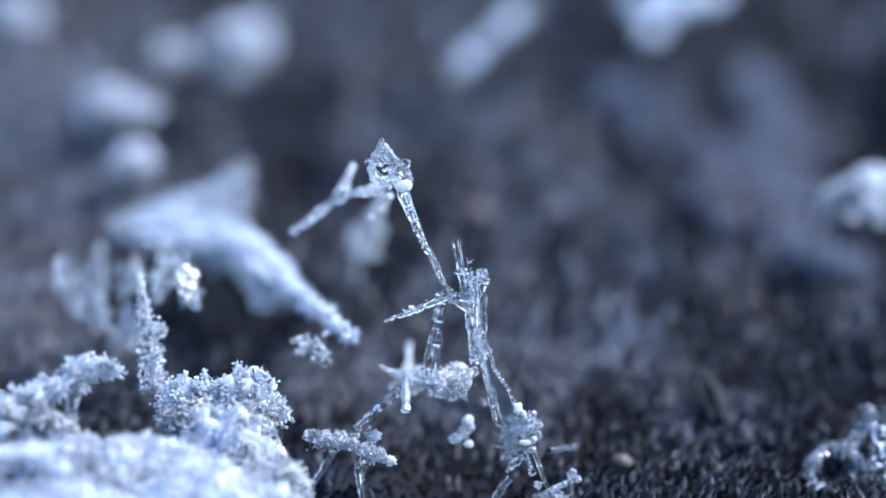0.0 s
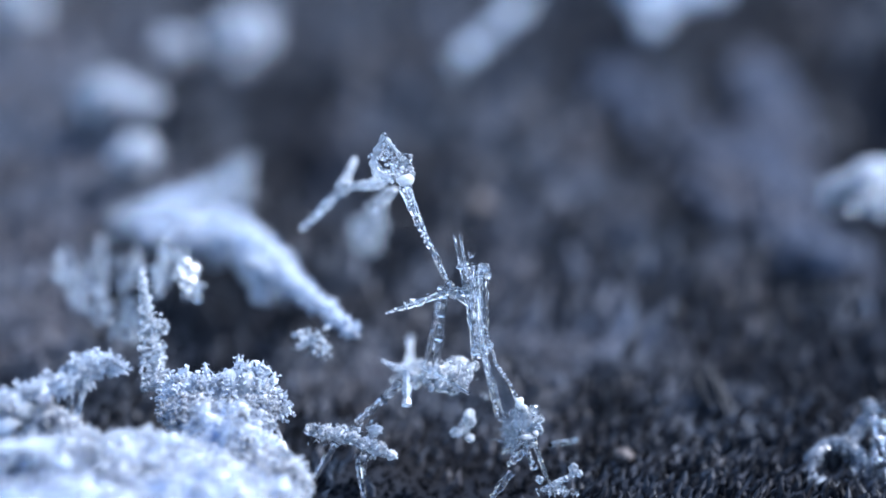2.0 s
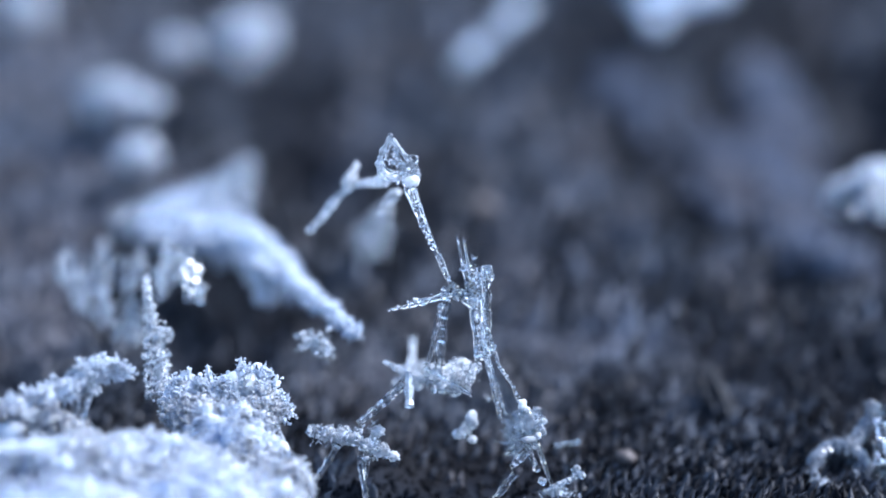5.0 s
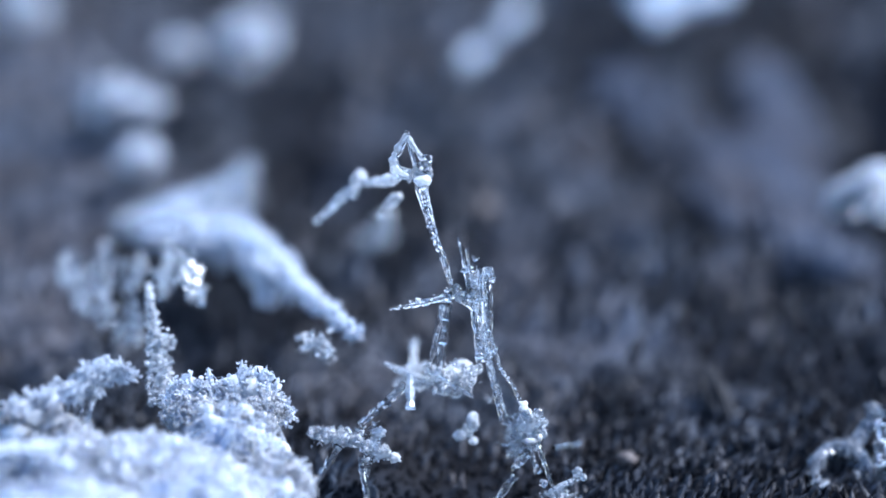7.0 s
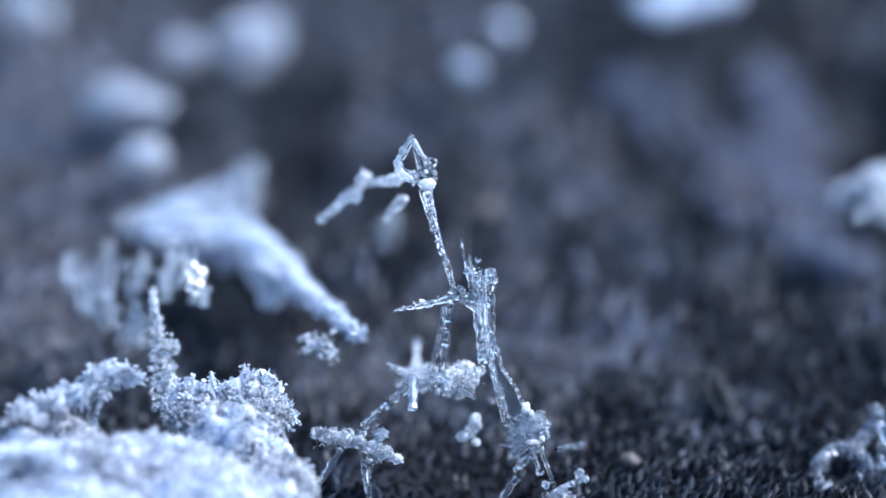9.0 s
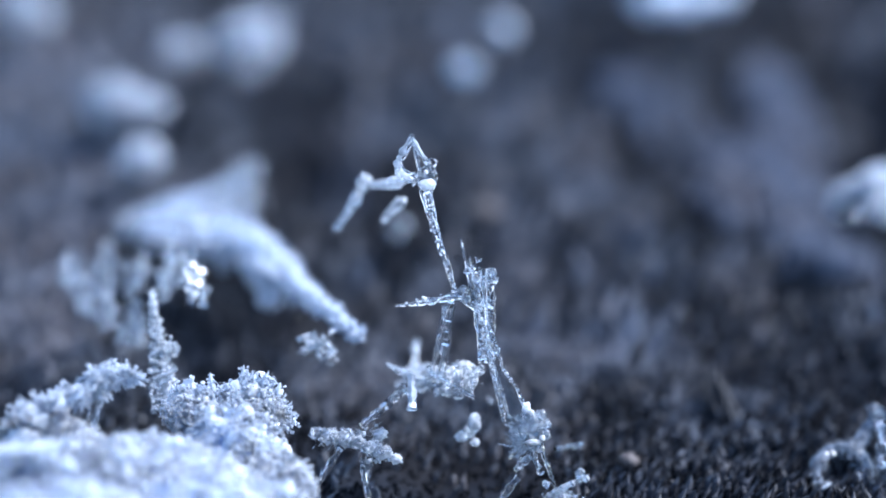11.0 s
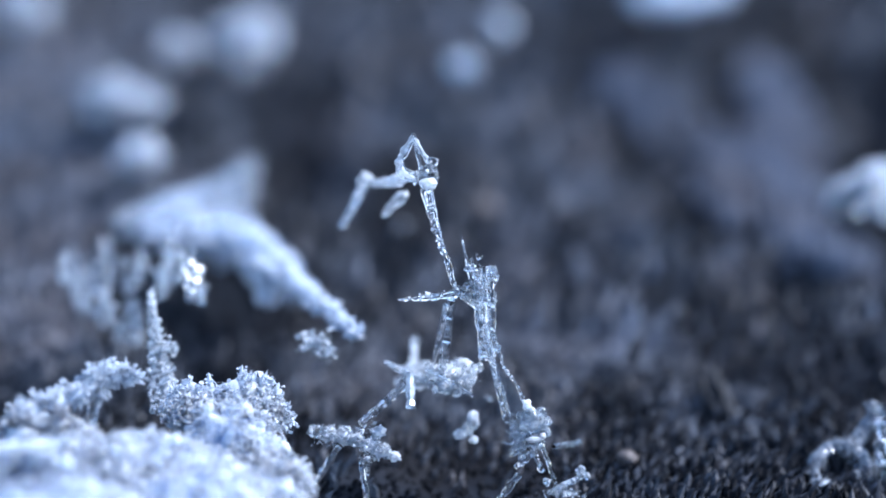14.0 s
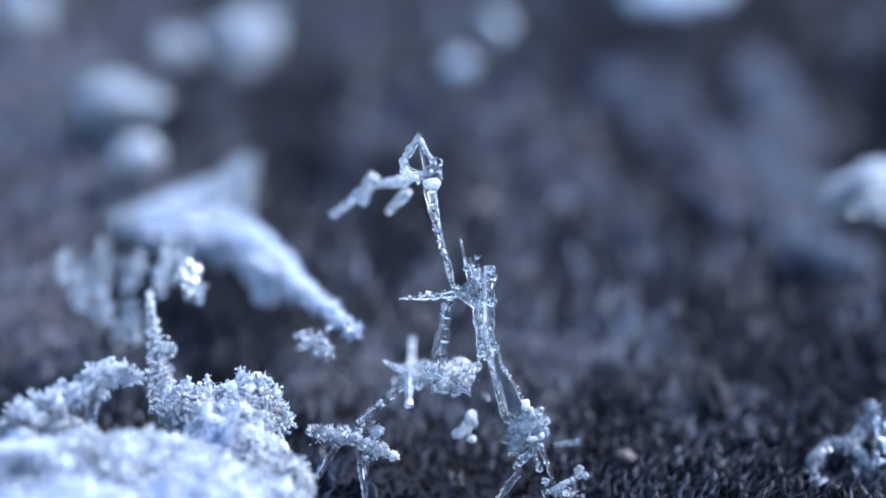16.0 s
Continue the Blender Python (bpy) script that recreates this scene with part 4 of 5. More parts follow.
# ---- frosted bar and blade behind ----
def build_bar():
    rng = random.Random(8)
    t = thing("frosted_bar", at(-1.594, -0.521, 2.470), "long frosted column with side spikes and a broad wing", "ice crystal")
    pts = [at(-2.606, 0.141, 3.600), at(-2.228, 0.104, 3.300), at(-1.767, 0.049, 3.000), at(-1.439, -0.057, 2.500), at(-1.168, -0.274, 1.800), at(-0.913, -0.469, 1.200), at(-0.726, -0.598, 0.800), at(-0.670, -0.633, 0.700)]
    radii = [0.09, 0.15, 0.18, 0.17, 0.1, 0.068, 0.046, 0.03]
    b = Bag()
    b.path(pts, [r * 0.8 for r in radii], 8, 0.2, 6)
    part("core", b, HAZE, t, "white core of the column", smooth=True)
    b = Bag()
    studded(b, pts, radii, 60, 0.03, rng)
    studded(b, pts[:5], radii[:5], 30, 0.045, rng)
    for _ in range(150):
        k = rng.uniform(0, 6.9)
        i = int(k)
        d = Vector((rng.gauss(0, 1), rng.gauss(0, 1), rng.gauss(0, 1))).normalized()
        b.sprig(pts[i].lerp(pts[i + 1], k - i) + d * radii[i] * 0.7, 0.07, 4, rng, d * 0.4 - U * 0.2, 0.12)
    tagged(part("frost", b, FROST, t, "coat of fine frost"), kind="stuff")
    b = Bag()
    for _ in range(70):
        k = rng.uniform(0, 5.6)
        i = int(k)
        run = (pts[i + 1] - pts[i]).normalized()
        d = run.cross(Vector((rng.gauss(0, 1), rng.gauss(0, 1), rng.gauss(0, 1)))).normalized()
        p = pts[i].lerp(pts[i + 1], k - i) + d * radii[i] * rng.uniform(0.75, 1.0)
        way = (run + d * rng.uniform(0.0, 0.5)).normalized()
        ln = radii[i] * rng.uniform(0.7, 2.0)
        b.prism(p - way * ln * 0.5, p + way * ln * 0.5, radii[i] * rng.uniform(0.12, 0.28), radii[i] * rng.uniform(0.05, 0.15), 6, 4, 0.3)
    tagged(part("streaky_coat", b, CREST, t, "bright streaks of frost along the column"), kind="stuff")
    # spikes that hang from it: root, point, thickness
    for p, q, r in ((at(-1.385, -0.104, 2.200), at(-1.380, -0.473, 2.200), 0.2), (at(-1.531, -0.061, 2.500), at(-1.500, -0.325, 2.500), 0.14), (at(-1.298, -0.126, 2.200), at(-1.293, -0.343, 2.200), 0.10), (at(-1.769, 0.049, 2.800), at(-1.782, -0.173, 2.800), 0.10),
                    (at(-2.160, 0.094, 3.000), at(-2.196, -0.085, 3.000), 0.09), (at(-2.338, 0.103, 3.100), at(-2.369, -0.040, 3.100), 0.08), (at(-1.953, 0.071, 2.900), at(-1.930, -0.093, 2.900), 0.09)):
        b = Bag()
        b.prism(p, q, r, r * 0.35, 7, 6, 0.25)
        studded(b, [p, q], [r, r * 0.3], 16, 0.035, rng)
        part("spike", b, HAZE, t)
    # broad thin wing that rises behind the column
    spine = [at(-2.638, 0.223, 3.600), at(-2.266, 0.394, 3.800), at(-1.905, 0.511, 3.900), at(-1.704, 0.628, 4.000), at(-1.631, 0.723, 4.100)]
    foot = [at(-2.575, 0.118, 3.400), at(-2.190, 0.118, 3.400), at(-1.822, 0.095, 3.300), at(-1.593, 0.186, 3.400), at(-1.596, 0.555, 3.800)]
    b = Bag()
    n = len(spine)
    for side in (-1, 1):
        for top, low in zip(spine, foot):
            for k in range(5):
                p = top.lerp(low, k / 4)
                b.v.append(p + F * (side * 0.05) + U * (0.05 * noise.noise(p * 6.0)))
    for side in (0, 1):
        for i in range(n - 1):
            for k in range(4):
                q = side * n * 5 + i * 5 + k
                b.f.append((q, q + 1, q + 6, q + 5) if side else (q, q + 5, q + 6, q + 1))
    part("wing", b, VEIL, t, "thin pale wing of frost", smooth=True)
    b = Bag()
    for _ in range(260):
        i = rng.randrange(n - 1)
        k, s = rng.random(), rng.random()
        p = spine[i].lerp(spine[i + 1], k).lerp(foot[i].lerp(foot[i + 1], k), s * 0.9) + F * rng.gauss(0, 0.08)
        if rng.random() < 0.5:
            b.flake(p, rng.uniform(0.03, 0.07), (rng.gauss(0, 1), rng.gauss(0, 1), rng.gauss(0, 1)), rng)
        else:
            b.sprig(p, rng.uniform(0.06, 0.12), 4, rng, U * 0.5, 0.12)
    tagged(part("frost", b, RIME, t, "loose frost on the wing"), kind="stuff")
    return t


def build_cluster():
    rng = random.Random(12)
    t = thing("ice_cluster", at(-2.232, -0.706, 1.170), "translucent cluster of upright ice plates glinting in the sun", "ice cluster")
    # hanging columns in loose sheaves: top, foot, width of the sheaf, how many
    sheaves = ((at(-2.886, -0.125, 1.900), at(-2.867, -0.359, 1.800), 0.05, 5), (at(-2.722, -0.167, 1.900), at(-2.694, -0.507, 1.700), 0.06, 8), (at(-2.602, -0.210, 1.900), at(-2.566, -0.612, 1.600), 0.06, 9), (at(-2.460, -0.505, 1.600), at(-2.446, -0.694, 1.500), 0.06, 6),
               (at(-2.345, -0.463, 1.600), at(-2.345, -0.652, 1.500), 0.05, 5), (at(-2.090, -0.059, 1.600), at(-2.112, -0.334, 1.500), 0.05, 8), (at(-1.929, -0.080, 1.300), at(-1.892, -0.394, 1.200), 0.06, 8), (at(-2.448, -0.126, 2.200), at(-2.461, -0.320, 2.100), 0.14, 8), (at(-2.815, -0.061, 2.400), at(-2.849, -0.213, 2.300), 0.14, 5))
    mats = (RIME, ICE, GLAZE, ICE_CELL)
    for top, foot, wide, many in sheaves:
        for i in range(many):
            c = top.lerp(foot, (i + rng.random()) / many) + R * rng.gauss(0, wide) + F * rng.gauss(0, 0.1)
            up = (U + R * rng.gauss(0, 0.2) + F * rng.gauss(0, 0.2)).normalized()
            ln, r = rng.uniform(0.12, 0.26), rng.uniform(0.018, 0.036)
            b = Bag()
            b.column(c - up * ln / 2, c + up * ln / 2, r, r * rng.uniform(0.6, 1.1), 5, 0.3, 3)
            for _ in range(4):
                b.shard(c + up * rng.uniform(-0.5, 0.6) * ln + R * rng.gauss(0, r), r * rng.uniform(0.3, 0.8))
            part("plate", b, mats[i % 4], t)
    # loose bright grains among them
    for c, r in ((at(-2.893, -0.124, 1.820), 0.03), (at(-2.557, -0.502, 1.430), 0.03), (at(-2.475, -0.602, 1.170), 0.03), (at(-2.285, -0.567, 0.910), 0.024), (at(-2.434, -0.165, 1.560), 0.02)):
        b = Bag()
        b.sprig(c, r * 1.5, 5, rng, U, 0.2)
        part("glint", b, RIME, t, "bright wet ice tuft")
    # flat plates turned from sun to eye, their glint painted in white
    half = half_way()
    for c, r in ((at(-1.912, -0.185, 0.780), 0.036), (at(-1.870, -0.128, 0.780), 0.03), (at(-1.817, -0.177, 0.780), 0.036), (at(-1.879, -0.235, 0.780), 0.045), (at(-1.833, -0.260, 0.780), 0.036), (at(-1.903, -0.301, 0.780), 0.032), (at(-1.862, -0.334, 0.780), 0.026)):
        b = Bag()
        n = (half + Vector((rng.gauss(0, 0.04), rng.gauss(0, 0.04), rng.gauss(0, 0.04)))).normalized()
        b.prism(c - n * 0.02, c, r * 0.9, r, 6, 1, 0.0)
        part("facet", b, FIRN, t, "white plate painted as a sun glint")
        b = Bag()
        b.plates(c + F * 0.12, (r, r * 2.5, r), 5, r * 0.8, rng, 0.5)
        part("plate", b, RIME, t)


# ---- far grains of snow ----
def snow_grain(c, size, label="rounded white grain of snow on black cloth"):
    t = thing("snow_grain", c - Vector((0, 0, size * 0.7)), label, "snow grain", "loose snow grains")
    rng = random.Random(int(size * 1e4))
    b = Bag()
    b.lump(c, size * 0.75, 0.4, (1, 1, 0.85), 2, 2.0)
    for _ in range(5):
        o = Vector((rng.gauss(0, size * 0.4), rng.gauss(0, size * 0.4), rng.gauss(0, size * 0.3)))
        b.lump(c + o, size * rng.uniform(0.3, 0.6), 0.35, (1, 1, 0.9), 2, 2.2)
    b.crust(c, size * 0.85, (1, 1, 0.85), 6, 120, size * 0.22, rng)
    part("body", b, FIRN, t)
    b = Bag()
    b.crust(c, size, (1, 1, 0.85), 0, 70, size * 0.2, rng)
    tagged(part("rime", b, RIME, t), kind="stuff")
    return t


def build_far():
    for c, s in ((at(-3.921, 2.133, 7.578), 0.19), (at(-2.879, 1.237, 5.773), 0.2), (at(-2.619, 1.147, 5.580), 0.12), (at(-2.433, 1.721, 6.813), 0.13), (at(-1.819, 1.794, 6.850), 0.23),
                 (at(-2.582, 0.702, 4.627), 0.15), (at(3.215, 0.368, 3.500), 0.15), (at(3.475, 0.389, 3.400), 0.25), (at(3.151, 0.313, 3.500), 0.1)):
        snow_grain(c, s)
    for c, s in ((at(-2.337, 1.612, 7.452), 0.1), (at(-2.558, 1.236, 6.647), 0.09), (at(-3.189, 1.498, 7.208), 0.11), (at(-2.906, 1.090, 6.334), 0.11), (at(-1.737, 2.012, 8.311), 0.11), (at(-1.898, 1.600, 7.428), 0.13), (at(-2.568, 0.582, 5.244), 0.09)):
        snow_grain(c, s, "small rounded white grain of snow on black cloth")
    # fuzzy strands stand in for pale folds of the cloth
    for pts, r, label in (
            ([at(1.549, 1.600, 7.428), at(1.839, 1.261, 6.654), at(2.110, 0.886, 5.802), at(2.408, 0.630, 5.228), at(2.483, 0.240, 4.558)], 0.11, "pale grey fuzzy strand in place of a cloth fold"),
            ([at(2.597, 1.716, 7.676), at(2.840, 1.512, 7.192), at(3.014, 1.153, 6.421), at(2.905, 0.682, 5.411), at(2.832, 0.239, 4.462)], 0.1, "curved pale grey strand in place of a cloth fold"),
            ([at(2.832, 0.287, 4.613), at(2.965, 0.051, 4.058), at(3.163, -0.096, 3.743), at(3.366, -0.268, 3.516)], 0.1, "pale grey fuzzy end in place of a cloth fold"),
            ([at(2.690, 0.941, 6.015), at(2.583, 0.679, 5.312), at(2.651, 0.458, 4.978)], 0.13, "short pale grey tuft in place of a cloth fold")):
        yarn(pts, r, label)
    for c, s in ((at(1.303, -1.554, 0.782), 0.075), (at(0.272, 0.295, 4.464), 0.13)):
        t = thing("lint_speck", c, "tan speck of lint caught in black cloth", "lint", "lint specks")
        b = Bag()
        b.lump(c, s, 0.35, (1, 1, 0.75), 2)
        part("speck", b, SPECK, t, smooth=True)


def build_fibres():
    rng = random.Random(41)
    for pts, r in (([at(2.051, -1.259, 1.534), at(1.989, -1.058, 1.620), at(1.923, -0.847, 1.640)], 0.1), ([at(2.456, -0.860, 2.104), at(2.481, -0.644, 2.095), at(2.510, -0.473, 2.224)], 0.035),
                   ([at(1.384, -0.901, 2.017), at(1.440, -0.729, 2.031), at(1.517, -0.644, 2.095)], 0.05)):
        t = thing("loose_fibre", pts[0], "frayed dark grey fibre standing up from black cloth", "fibre", "loose fibres of the cloth")
        b = Bag()
        # a frayed bundle: fine fibres side by side, their tips at uneven heights
        for k in range(16):
            off = Vector((rng.uniform(-r, r), rng.uniform(-r, r), 0))
            tip = pts[1].lerp(pts[2], rng.uniform(0.0, 1.0))
            b.path([pts[0] + off * 1.2, pts[0].lerp(pts[1], 0.6) + off * 1.1, tip + off * 0.8], [r * 0.16, r * 0.17, r * 0.06], 5, 0.15, 4)
        part("strand", b, FIBRE, t, smooth=True)
    t = thing("fibre_loop", at(-0.965, -1.396, 2.000), "blurred loop of grey fibre standing on black cloth", "fibre")
    b = Bag()
    b.path([at(-1.073, -1.396, 2.000), at(-1.146, -1.146, 2.200), at(-1.067, -0.914, 2.400), at(-0.914, -0.914, 2.400), at(-0.845, -1.128, 2.300), at(-0.922, -1.375, 2.000)], [0.05, 0.055, 0.06, 0.06, 0.055, 0.05], 7, 0.2, 6)
    part("loop", b, STRAND, t, smooth=True)


def build_ring():
    t = thing("curled_crystal", at(2.859, -1.790, 0.500), "curled cloudy ice crystal half sunk in cloth", "ice crystal")
    rng = random.Random(27)
    b = Bag()
    pts = [at(2.724, -1.790, 0.500), at(2.653, -1.642, 0.600), at(2.745, -1.500, 0.700), at(2.901, -1.459, 0.700), at(3.016, -1.566, 0.700), at(2.989, -1.715, 0.600), at(2.839, -1.758, 0.500)]
    radii = [0.05, 0.045, 0.055, 0.06, 0.07, 0.065, 0.05]
    b.path(pts, radii, 8, 0.3, 5)
    studded(b, pts, radii, 14, 0.03, rng)
    part("curl", b, CLOUDY, t)
    b = Bag()
    pts = [at(2.942, -1.475, 0.700), at(3.044, -1.349, 0.800), at(3.124, -1.203, 0.850), at(3.083, -1.174, 0.850)]
    b.path(pts, [0.05, 0.05, 0.065, 0.03], 8, 0.3, 4)
    studded(b, pts, [0.05, 0.05, 0.065, 0.03], 8, 0.03, rng)
    part("arm", b, CLOUDY, t)
    b = Bag()
    b.column(at(3.184, -1.184, 0.800), at(3.177, -1.885, 0.400), 0.08, 0.09, 9, 0.25, 5)
    b.column(at(3.304, -1.254, 0.800), at(3.275, -1.885, 0.400), 0.07, 0.07, 9, 0.25, 5)
    part("column", b, ICE, t, "clear hollow column with bright edges")
    b = Bag()
    b.plates(at(2.716, -1.758, 0.500), (0.14, 0.07, 0.08), 22, 0.03, rng, 0.3)
    part("foot", b, GLAZE, t, "wet glinting ice grains")


# ---- things that move ----
def build_pellet():
    c = at(2.034, -0.281, 2.992)
    t = thing("snow_pellet", c, "soft white snow pellet that lands and melts into cloth", "snow pellet")
    grains = []
    for i, (dx, dy, dz, s) in enumerate(((0, 0.02, 0, 0.14), (-0.12, 0.14, 0.04, 0.12), (0.09, -0.06, -0.02, 0.13), (0.06, 0.0, -0.06, 0.13), (-0.08, -0.04, -0.02, 0.12), (0.04, 0.12, 0.04, 0.1), (-0.19, 0.22, 0.06, 0.06))):
        p = c + Vector((dx, dz, dy))
        b = Bag()
        b.lump(p, s * 0.9, 0.4, (1, 1, 1), 3, 3.2)
        b.fluff(p, s * 0.95, (1, 1, 1), 20, 0.05, 4, random.Random(i), -0.4)
        grains.append(part("grain", b, FIRN, t, "", p))
    return t, grains


def build_drops():
    base = at(0.439, 1.894, 7.183)
    t = thing("melting_needle", base, "ice needle that melts into two round drops on cloth", "ice needle")
    a, z = at(0.761, 2.247, 7.893), at(0.105, 1.561, 6.422)
    beads = []
    for i in range(6):
        p = a.lerp(z, i / 5)
        b = Bag()
        b.lump(p, 0.095, 0.25, (1, 1, 1), 2, 1.8)
        beads.append(part("bead", b, FIRN if i in (1, 4) else GLAZE if i in (0, 5) else FROST, t, "", p, True))
    return t, beads, (at(0.443, 1.985, 7.330), at(0.1, 1.57, 6.450))


def build_patch():
    t = thing("snow_patch", at(1.993, 2.070, 7.561), "bright patch of melting snow on black cloth", "snow patch")
    b = Bag()
    for q, s in ((at(1.811, 2.288, 8.027), 0.13), (at(2.129, 2.312, 8.079), 0.17), (at(2.477, 2.361, 8.185), 0.14)):
        b.lump(q, s, 0.25, (1.1, 1, 0.8), 3, 2)
    part("mass", b, FIRN, t)
    b = Bag()
    q = at(1.887, 1.990, 7.506)
    b.lump(q, 0.115, 0.3, (1, 1, 0.9), 3, 2)
    tail = part("tail", b, FIRN, t, "", q)
    return t, tail


build_ground()
build_pile()
crystal, spire, arm_parts, rear_arm, tip_grains, cross_arm, prong, rear_bead = build_crystal()
build_star()
build_bead()
build_crumb(at(-0.968, -0.701, 0.650), 0.13, 40, "small glinting ice crumb of needles")
build_crumb(at(-0.865, -0.779, 0.520), 0.08, 24, "small glinting ice crumb of needles")
build_needle(at(0.760, -1.442, 0.260), at(0.955, -1.424, 0.520), 0.02, "thin clear ice splinter beside the crystal", ICE)
build_crumb(at(0.302, -1.106, 0.520), 0.04, 12, "tiny clear ice crumb on black cloth")
build_low_crystal()
heap, crest, tower = build_heap()
ledge = build_ledge()
build_needle(at(-3.069, -1.365, -1.500), at(-2.597, -1.344, -1.400), 0.04, "stout white needle lying on the snow heap", CREST)
build_bar()
build_cluster()
build_far()
build_fibres()
build_ring()
pellet, pellet_grains = build_pellet()
needle, beads, pools = build_drops()
patch, patch_tail = build_patch()


# ---- movement ----
def turned(about, degrees, shift=Vector((0, 0, 0)), base=Vector((0, 0, 0))):
    """The pose of a part whose origin is about: turned in the crystal's plane (clockwise as seen from the front) and shifted."""
    return Matrix.Translation((about - base + shift) * MM) @ Matrix.Rotation(radians(degrees), 4, F)


def motions():
    # the whole crystal settles a little
    shifts = [(0, 0, 0), (4, 0.006, -0.004), (6.5, 0.008, -0.006), (9, 0.006, -0.008), (12.5, 0.026, -0.004), (16, 0.032, -0.008)]
    walk(crystal, [(t, Matrix.Translation((MAIN_BASE + R * u + U * v) * MM)) for t, u, v in shifts])
    # the spire leans over as its foot melts
    lean = [(0, 0), (2, 0.2), (4, -0.2), (5.2, 2.0), (6.5, 4.9), (7, 7.0), (7.5, 9.1), (8, 8.9), (8.5, 8.5), (9, 7.9), (11.5, 7.7), (12.5, 7.3), (14, 8.1), (15, 9.0), (15.5, 9.8), (16, 10.7)]
    def settled(t):
        """How far the spire has sunk along itself."""
        return float(np.interp(t, [0, 4, 7, 9, 12.5, 16], [0, 0.0, 0.012, 0.028, 0.036, 0.056]))

    walk(spire, [(t, turned(JOINT, d, U * -settled(t), MAIN_BASE)) for t, d in lean])
    # the side arm sags and swings at its bulb: seconds, shift along and up, turn, how far it has drawn in
    arm, bulb, spur, link = arm_parts
    sway = (
        (0, -0.004, -0.004, 0.0, 0.000),
        (2, -0.001, 0.005, 7.1, 0.024),
        (3, 0.005, 0.031, 16.2, -0.015),
        (3.5, 0.000, 0.023, 16.6, 0.002),
        (4, 0.004, 0.026, 14.3, 0.005),
        (6.5, 0.053, 0.072, 9.4, 0.006),
        (7, 0.072, 0.074, 6.0, 0.026),
        (8, 0.098, 0.094, 3.7, 0.014),
        (9, 0.088, 0.087, 4.8, 0.023),
        (11.5, 0.090, 0.051, 24.0, 0.083),
        (12.5, 0.076, 0.037, 25.2, 0.078),
        (13.5, 0.083, 0.044, 25.2, 0.096),
        (14.5, 0.099, 0.058, 23.1, 0.094),
        (15, 0.092, 0.058, 21.7, 0.108),
        (15.5, 0.104, 0.061, 18.6, 0.107),
        (16, 0.155, 0.047, 3.0, 0.090),
    )
    along = (at(-1.066, 0.128, 0.85) - BULB).normalized()
    o = BULB - MAIN_BASE
    walk(bulb, [(t, Matrix.Translation((o + R * u + U * v) * MM)) for t, u, v, d, k in sway])
    turn = [(t, Matrix.Rotation(radians(-d), 4, F), R * u + U * v, k) for t, u, v, d, k in sway]
    walk(arm, [(t, Matrix.Translation((o + s - m @ along * k) * MM) @ m) for t, m, s, k in turn])
    up = (at(-0.65, 0.634, 0.9) - BULB).normalized()
    walk(spur, [(t, Matrix.Translation((o + s - up * float(np.interp(t, [0, 3, 4, 6.5, 8], [0, 0.02, 0.05, 0.14, 0.2]))) * MM)) for t, m, s, k in turn])
    o = ORIGIN[link] - MAIN_BASE
    walk(link, [(t, Matrix.Translation((o + s * 0.75 + R * float(np.interp(t, [0, 16], [0, 0.03]))) * MM)) for t, m, s, k in turn])
    # the rear arm melts back and sinks away, its last bead hangs under the head
    o = ORIGIN[rear_arm] - MAIN_BASE
    walk(rear_arm, [(t, Matrix.Translation((o + R * u + F * w - U * w * 0.06) * MM)) for t, u, w in ((0, 0, 0), (3.5, 0.0, 0.2), (6.5, 0.0, 0.9), (9, 0.0, 1.5), (11.5, 0.08, 2.2), (16, 0.0, 3.4))])
    o = ORIGIN[rear_bead] - MAIN_BASE
    walk(rear_bead, [(t, Matrix.Translation((o + R * u + U * v) * MM)) for t, u, v in ((0, 0.0, 0.0), (4, 0.024, 0.001), (7, 0.023, -0.016), (9, 0.047, -0.025), (11.5, 0.032, -0.04), (14, 0.042, -0.015), (16, 0.08, -0.002))])
    # grains of the tip melt down into the head
    sink = at(-0.284, 0.500, 0.000)
    for i, g in enumerate(tip_grains):
        late = 3.9 + 0.35 * (i % 4)
        o, e = ORIGIN[g] - JOINT, sink - JOINT + R * 0.01 * (i - 3)
        walk(g, [(t, Matrix.Translation(o.lerp(e, k) * MM)) for t, k in ((0, 0), (1.5, 0.02), (late, 0.12), (late + 1.2, 0.7), (late + 2.2, 0.95), (16, 1))])
    # the cross arm lifts, one prong sinks
    walk(cross_arm, [(t, turned(JOINT, d, R * k, MAIN_BASE)) for t, d, k in ((0, 0, 0), (1.5, 1.5, 0), (3.5, 4.5, 0), (5.2, 6.5, 0.01), (7, 8.5, 0.02), (9, 8.8, 0.03), (10.5, 11.5, 0.045), (12.5, 14.5, 0.06), (16, 16.5, 0.085))])
    o = ORIGIN[prong] - MAIN_BASE
    d = (at(0.192, -0.396, 0.000) - at(0.112, 0.060, 0.000)).normalized()
    walk(prong, [(t, Matrix.Translation((o + d * k) * MM)) for t, k in ((0, 0), (4, 0.01), (7, 0.08), (10, 0.13), (16, 0.16))])
    # the heap's crest and tower subside
    o = ORIGIN[crest] - ORIGIN[heap]
    walk(crest, [(t, Matrix.Translation((o - U * k) * MM)) for t, k in ((0, 0), (4, 0.005), (8, 0.03), (11.5, 0.055), (16, 0.075))])
    o = ORIGIN[tower] - ORIGIN[heap]
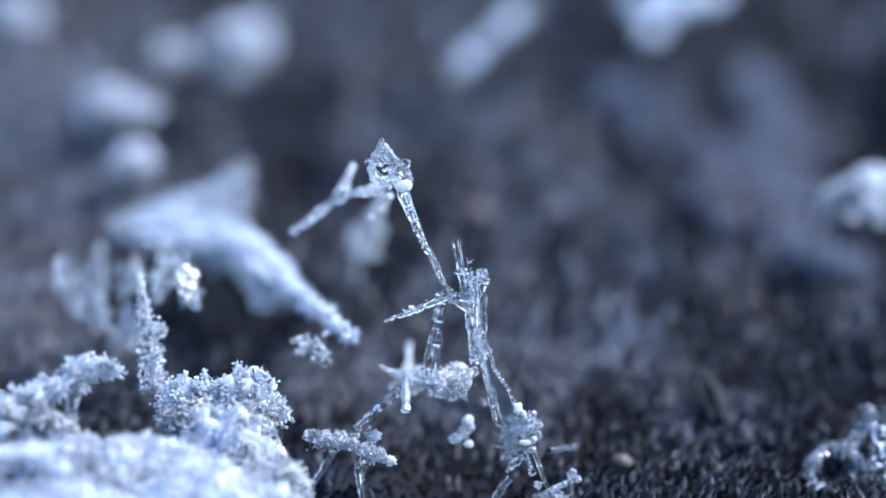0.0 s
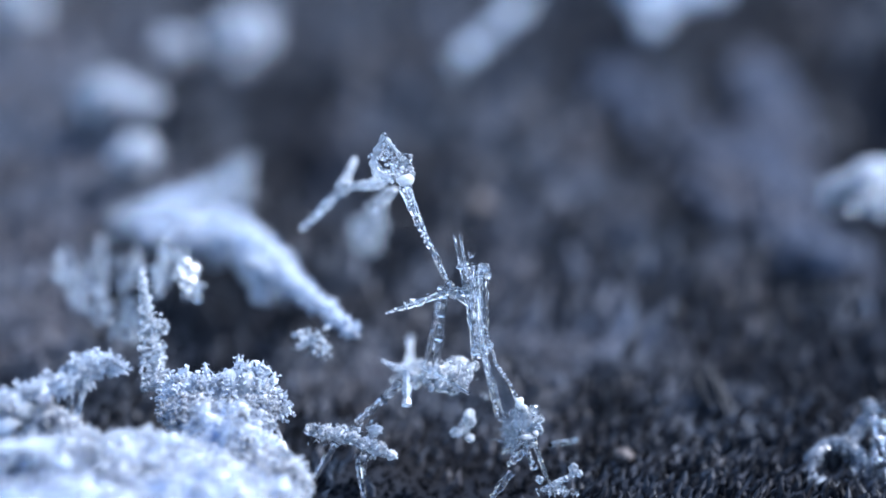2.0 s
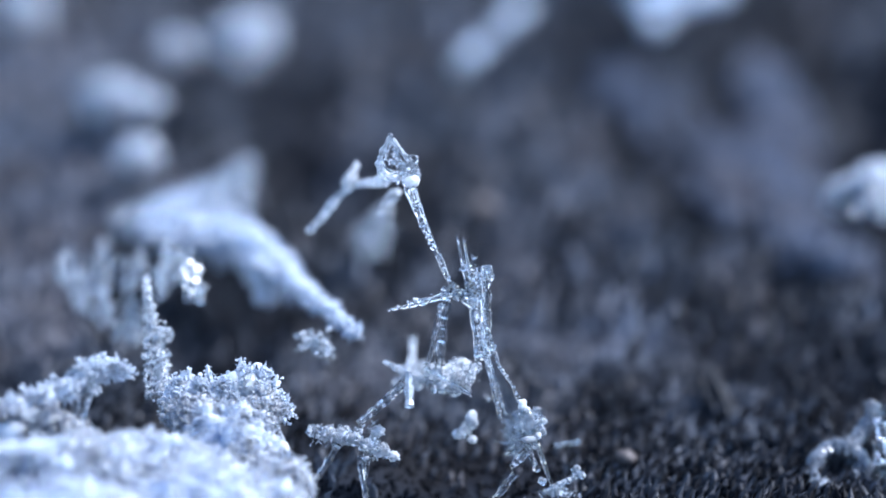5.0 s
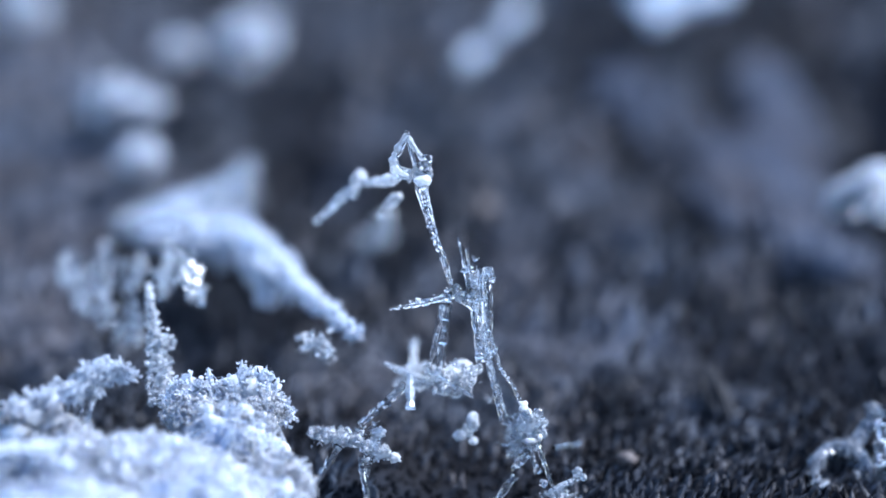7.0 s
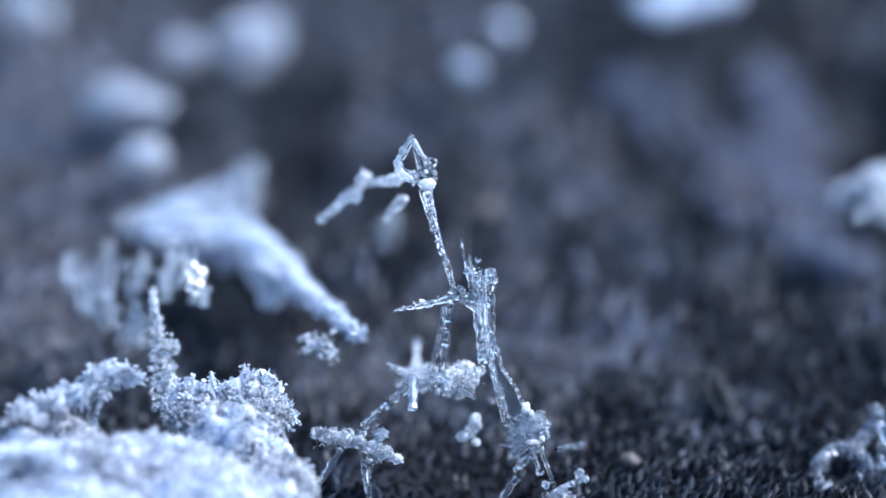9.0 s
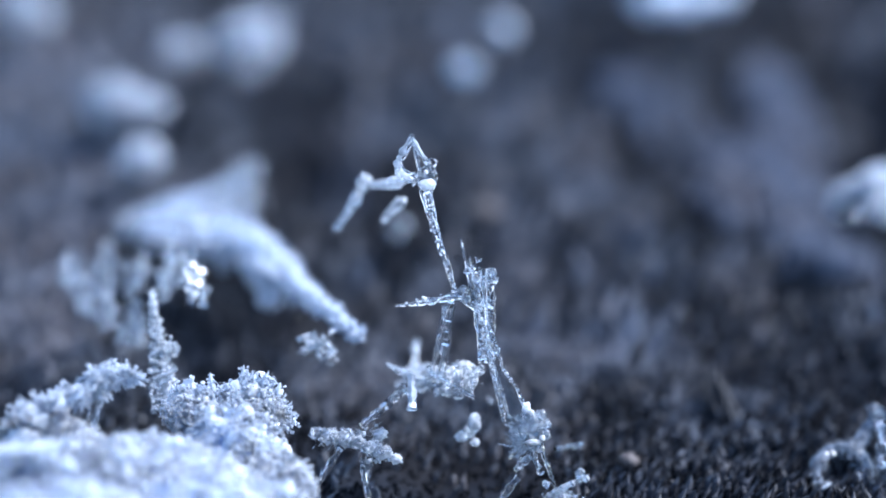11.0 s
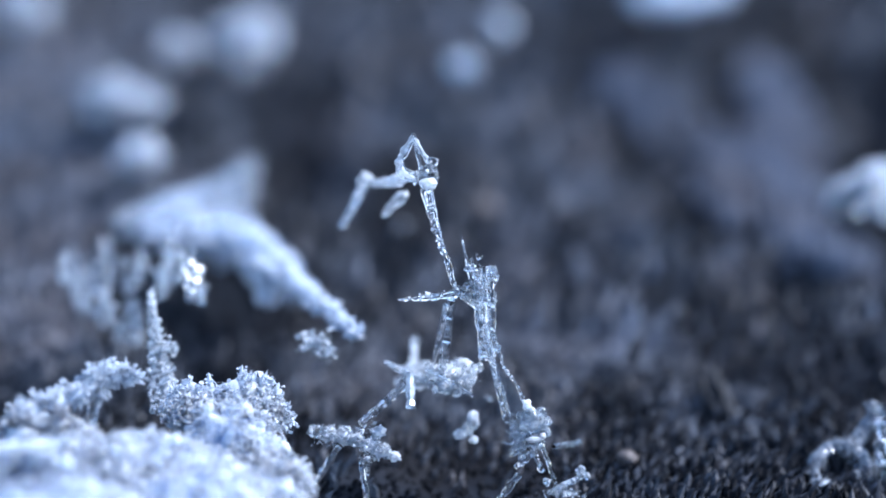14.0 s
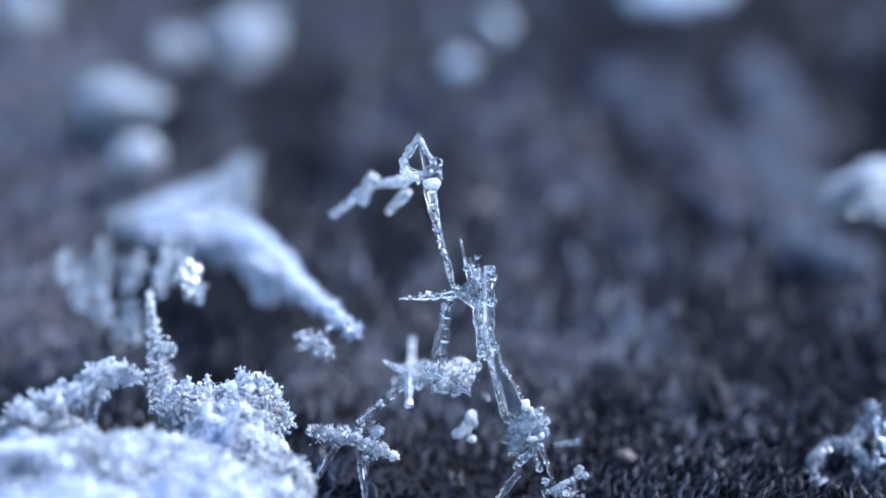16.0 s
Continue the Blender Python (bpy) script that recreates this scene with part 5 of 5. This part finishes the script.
    walk(tower, [(t, Matrix.Translation((o - U * k + R * k * 0.25) * MM)) for t, k in ((0, 0), (4, 0.05), (8, 0.13), (11.5, 0.16), (16, 0.18))])
    # the ledge slumps
    c = at(-2.756, -1.270, -0.910)
    slump = [(0, 0, 0), (1.5, 0.02, -0.01), (4, 0.05, -0.03), (6.5, 0.065, -0.05), (8, 0.09, -0.055), (9, 0.10, -0.065), (11.5, 0.11, -0.07), (16, 0.116, -0.075)]
    walk(ledge, [(t, Matrix.Translation((c + R * u + U * v) * MM)) for t, u, v in slump])
    # the pellet falls from the sky, lands and sinks into the cloth grain by grain
    c = ORIGIN[pellet]
    walk(pellet, [(t, Matrix.Translation(c * MM + Vector((0, 0, z)))) for t, z in
                  ((0, 0.1), (4, 0.09), (8, 0.08), (11, 0.07), (11.6, 0.06), (11.8, 0.03), (11.87, 0.008), (11.9, 0), (16, 0))])
    for i, g in enumerate(pellet_grains):
        o = ORIGIN[g] - c
        late = (0.4, 0.18, 0.75, 0.85, 0.25, 0.3, 0.08)[i]
        deep = 0.7 if i == 2 else 1.0      # one last grain stays in the pile
        walk(g, [(t, Matrix.Translation((o - Vector((0, 0, z))) * MM)) for t, z in ((0, 0), (11.9, 0), (12.12 + late * 0.55, 0.06 * deep), (12.35 + late * 0.65, 0.32 * deep), (12.65 + late * 0.75, 0.5 * deep), (16, 0.75 * deep))])
    # beads of the melting needle gather in two drops
    for i, g in enumerate(beads):
        o = ORIGIN[g] - ORIGIN[needle]
        e = pools[0 if i < 3 else 1] - ORIGIN[needle] + Vector(((i % 2) * 0.06 - 0.03, 0, (i % 3) * 0.03 - 0.05))
        walk(g, [(t, Matrix.Translation(o.lerp(e, k) * MM)) for t, k in ((0, 0), (4, 0.04), (6.5, 0.15), (7, 0.25), (7.5, 0.78), (8, 0.84), (9, 0.92), (11, 0.97), (16, 1))])
    o = ORIGIN[patch_tail] - ORIGIN[patch]
    walk(patch_tail, [(t, Matrix.Translation((o + U * v) * MM)) for t, v in ((0, 0), (4, 0.02), (6.5, 0.08), (9, 0.2), (12.5, 0.36), (16, 0.42))])


motions()
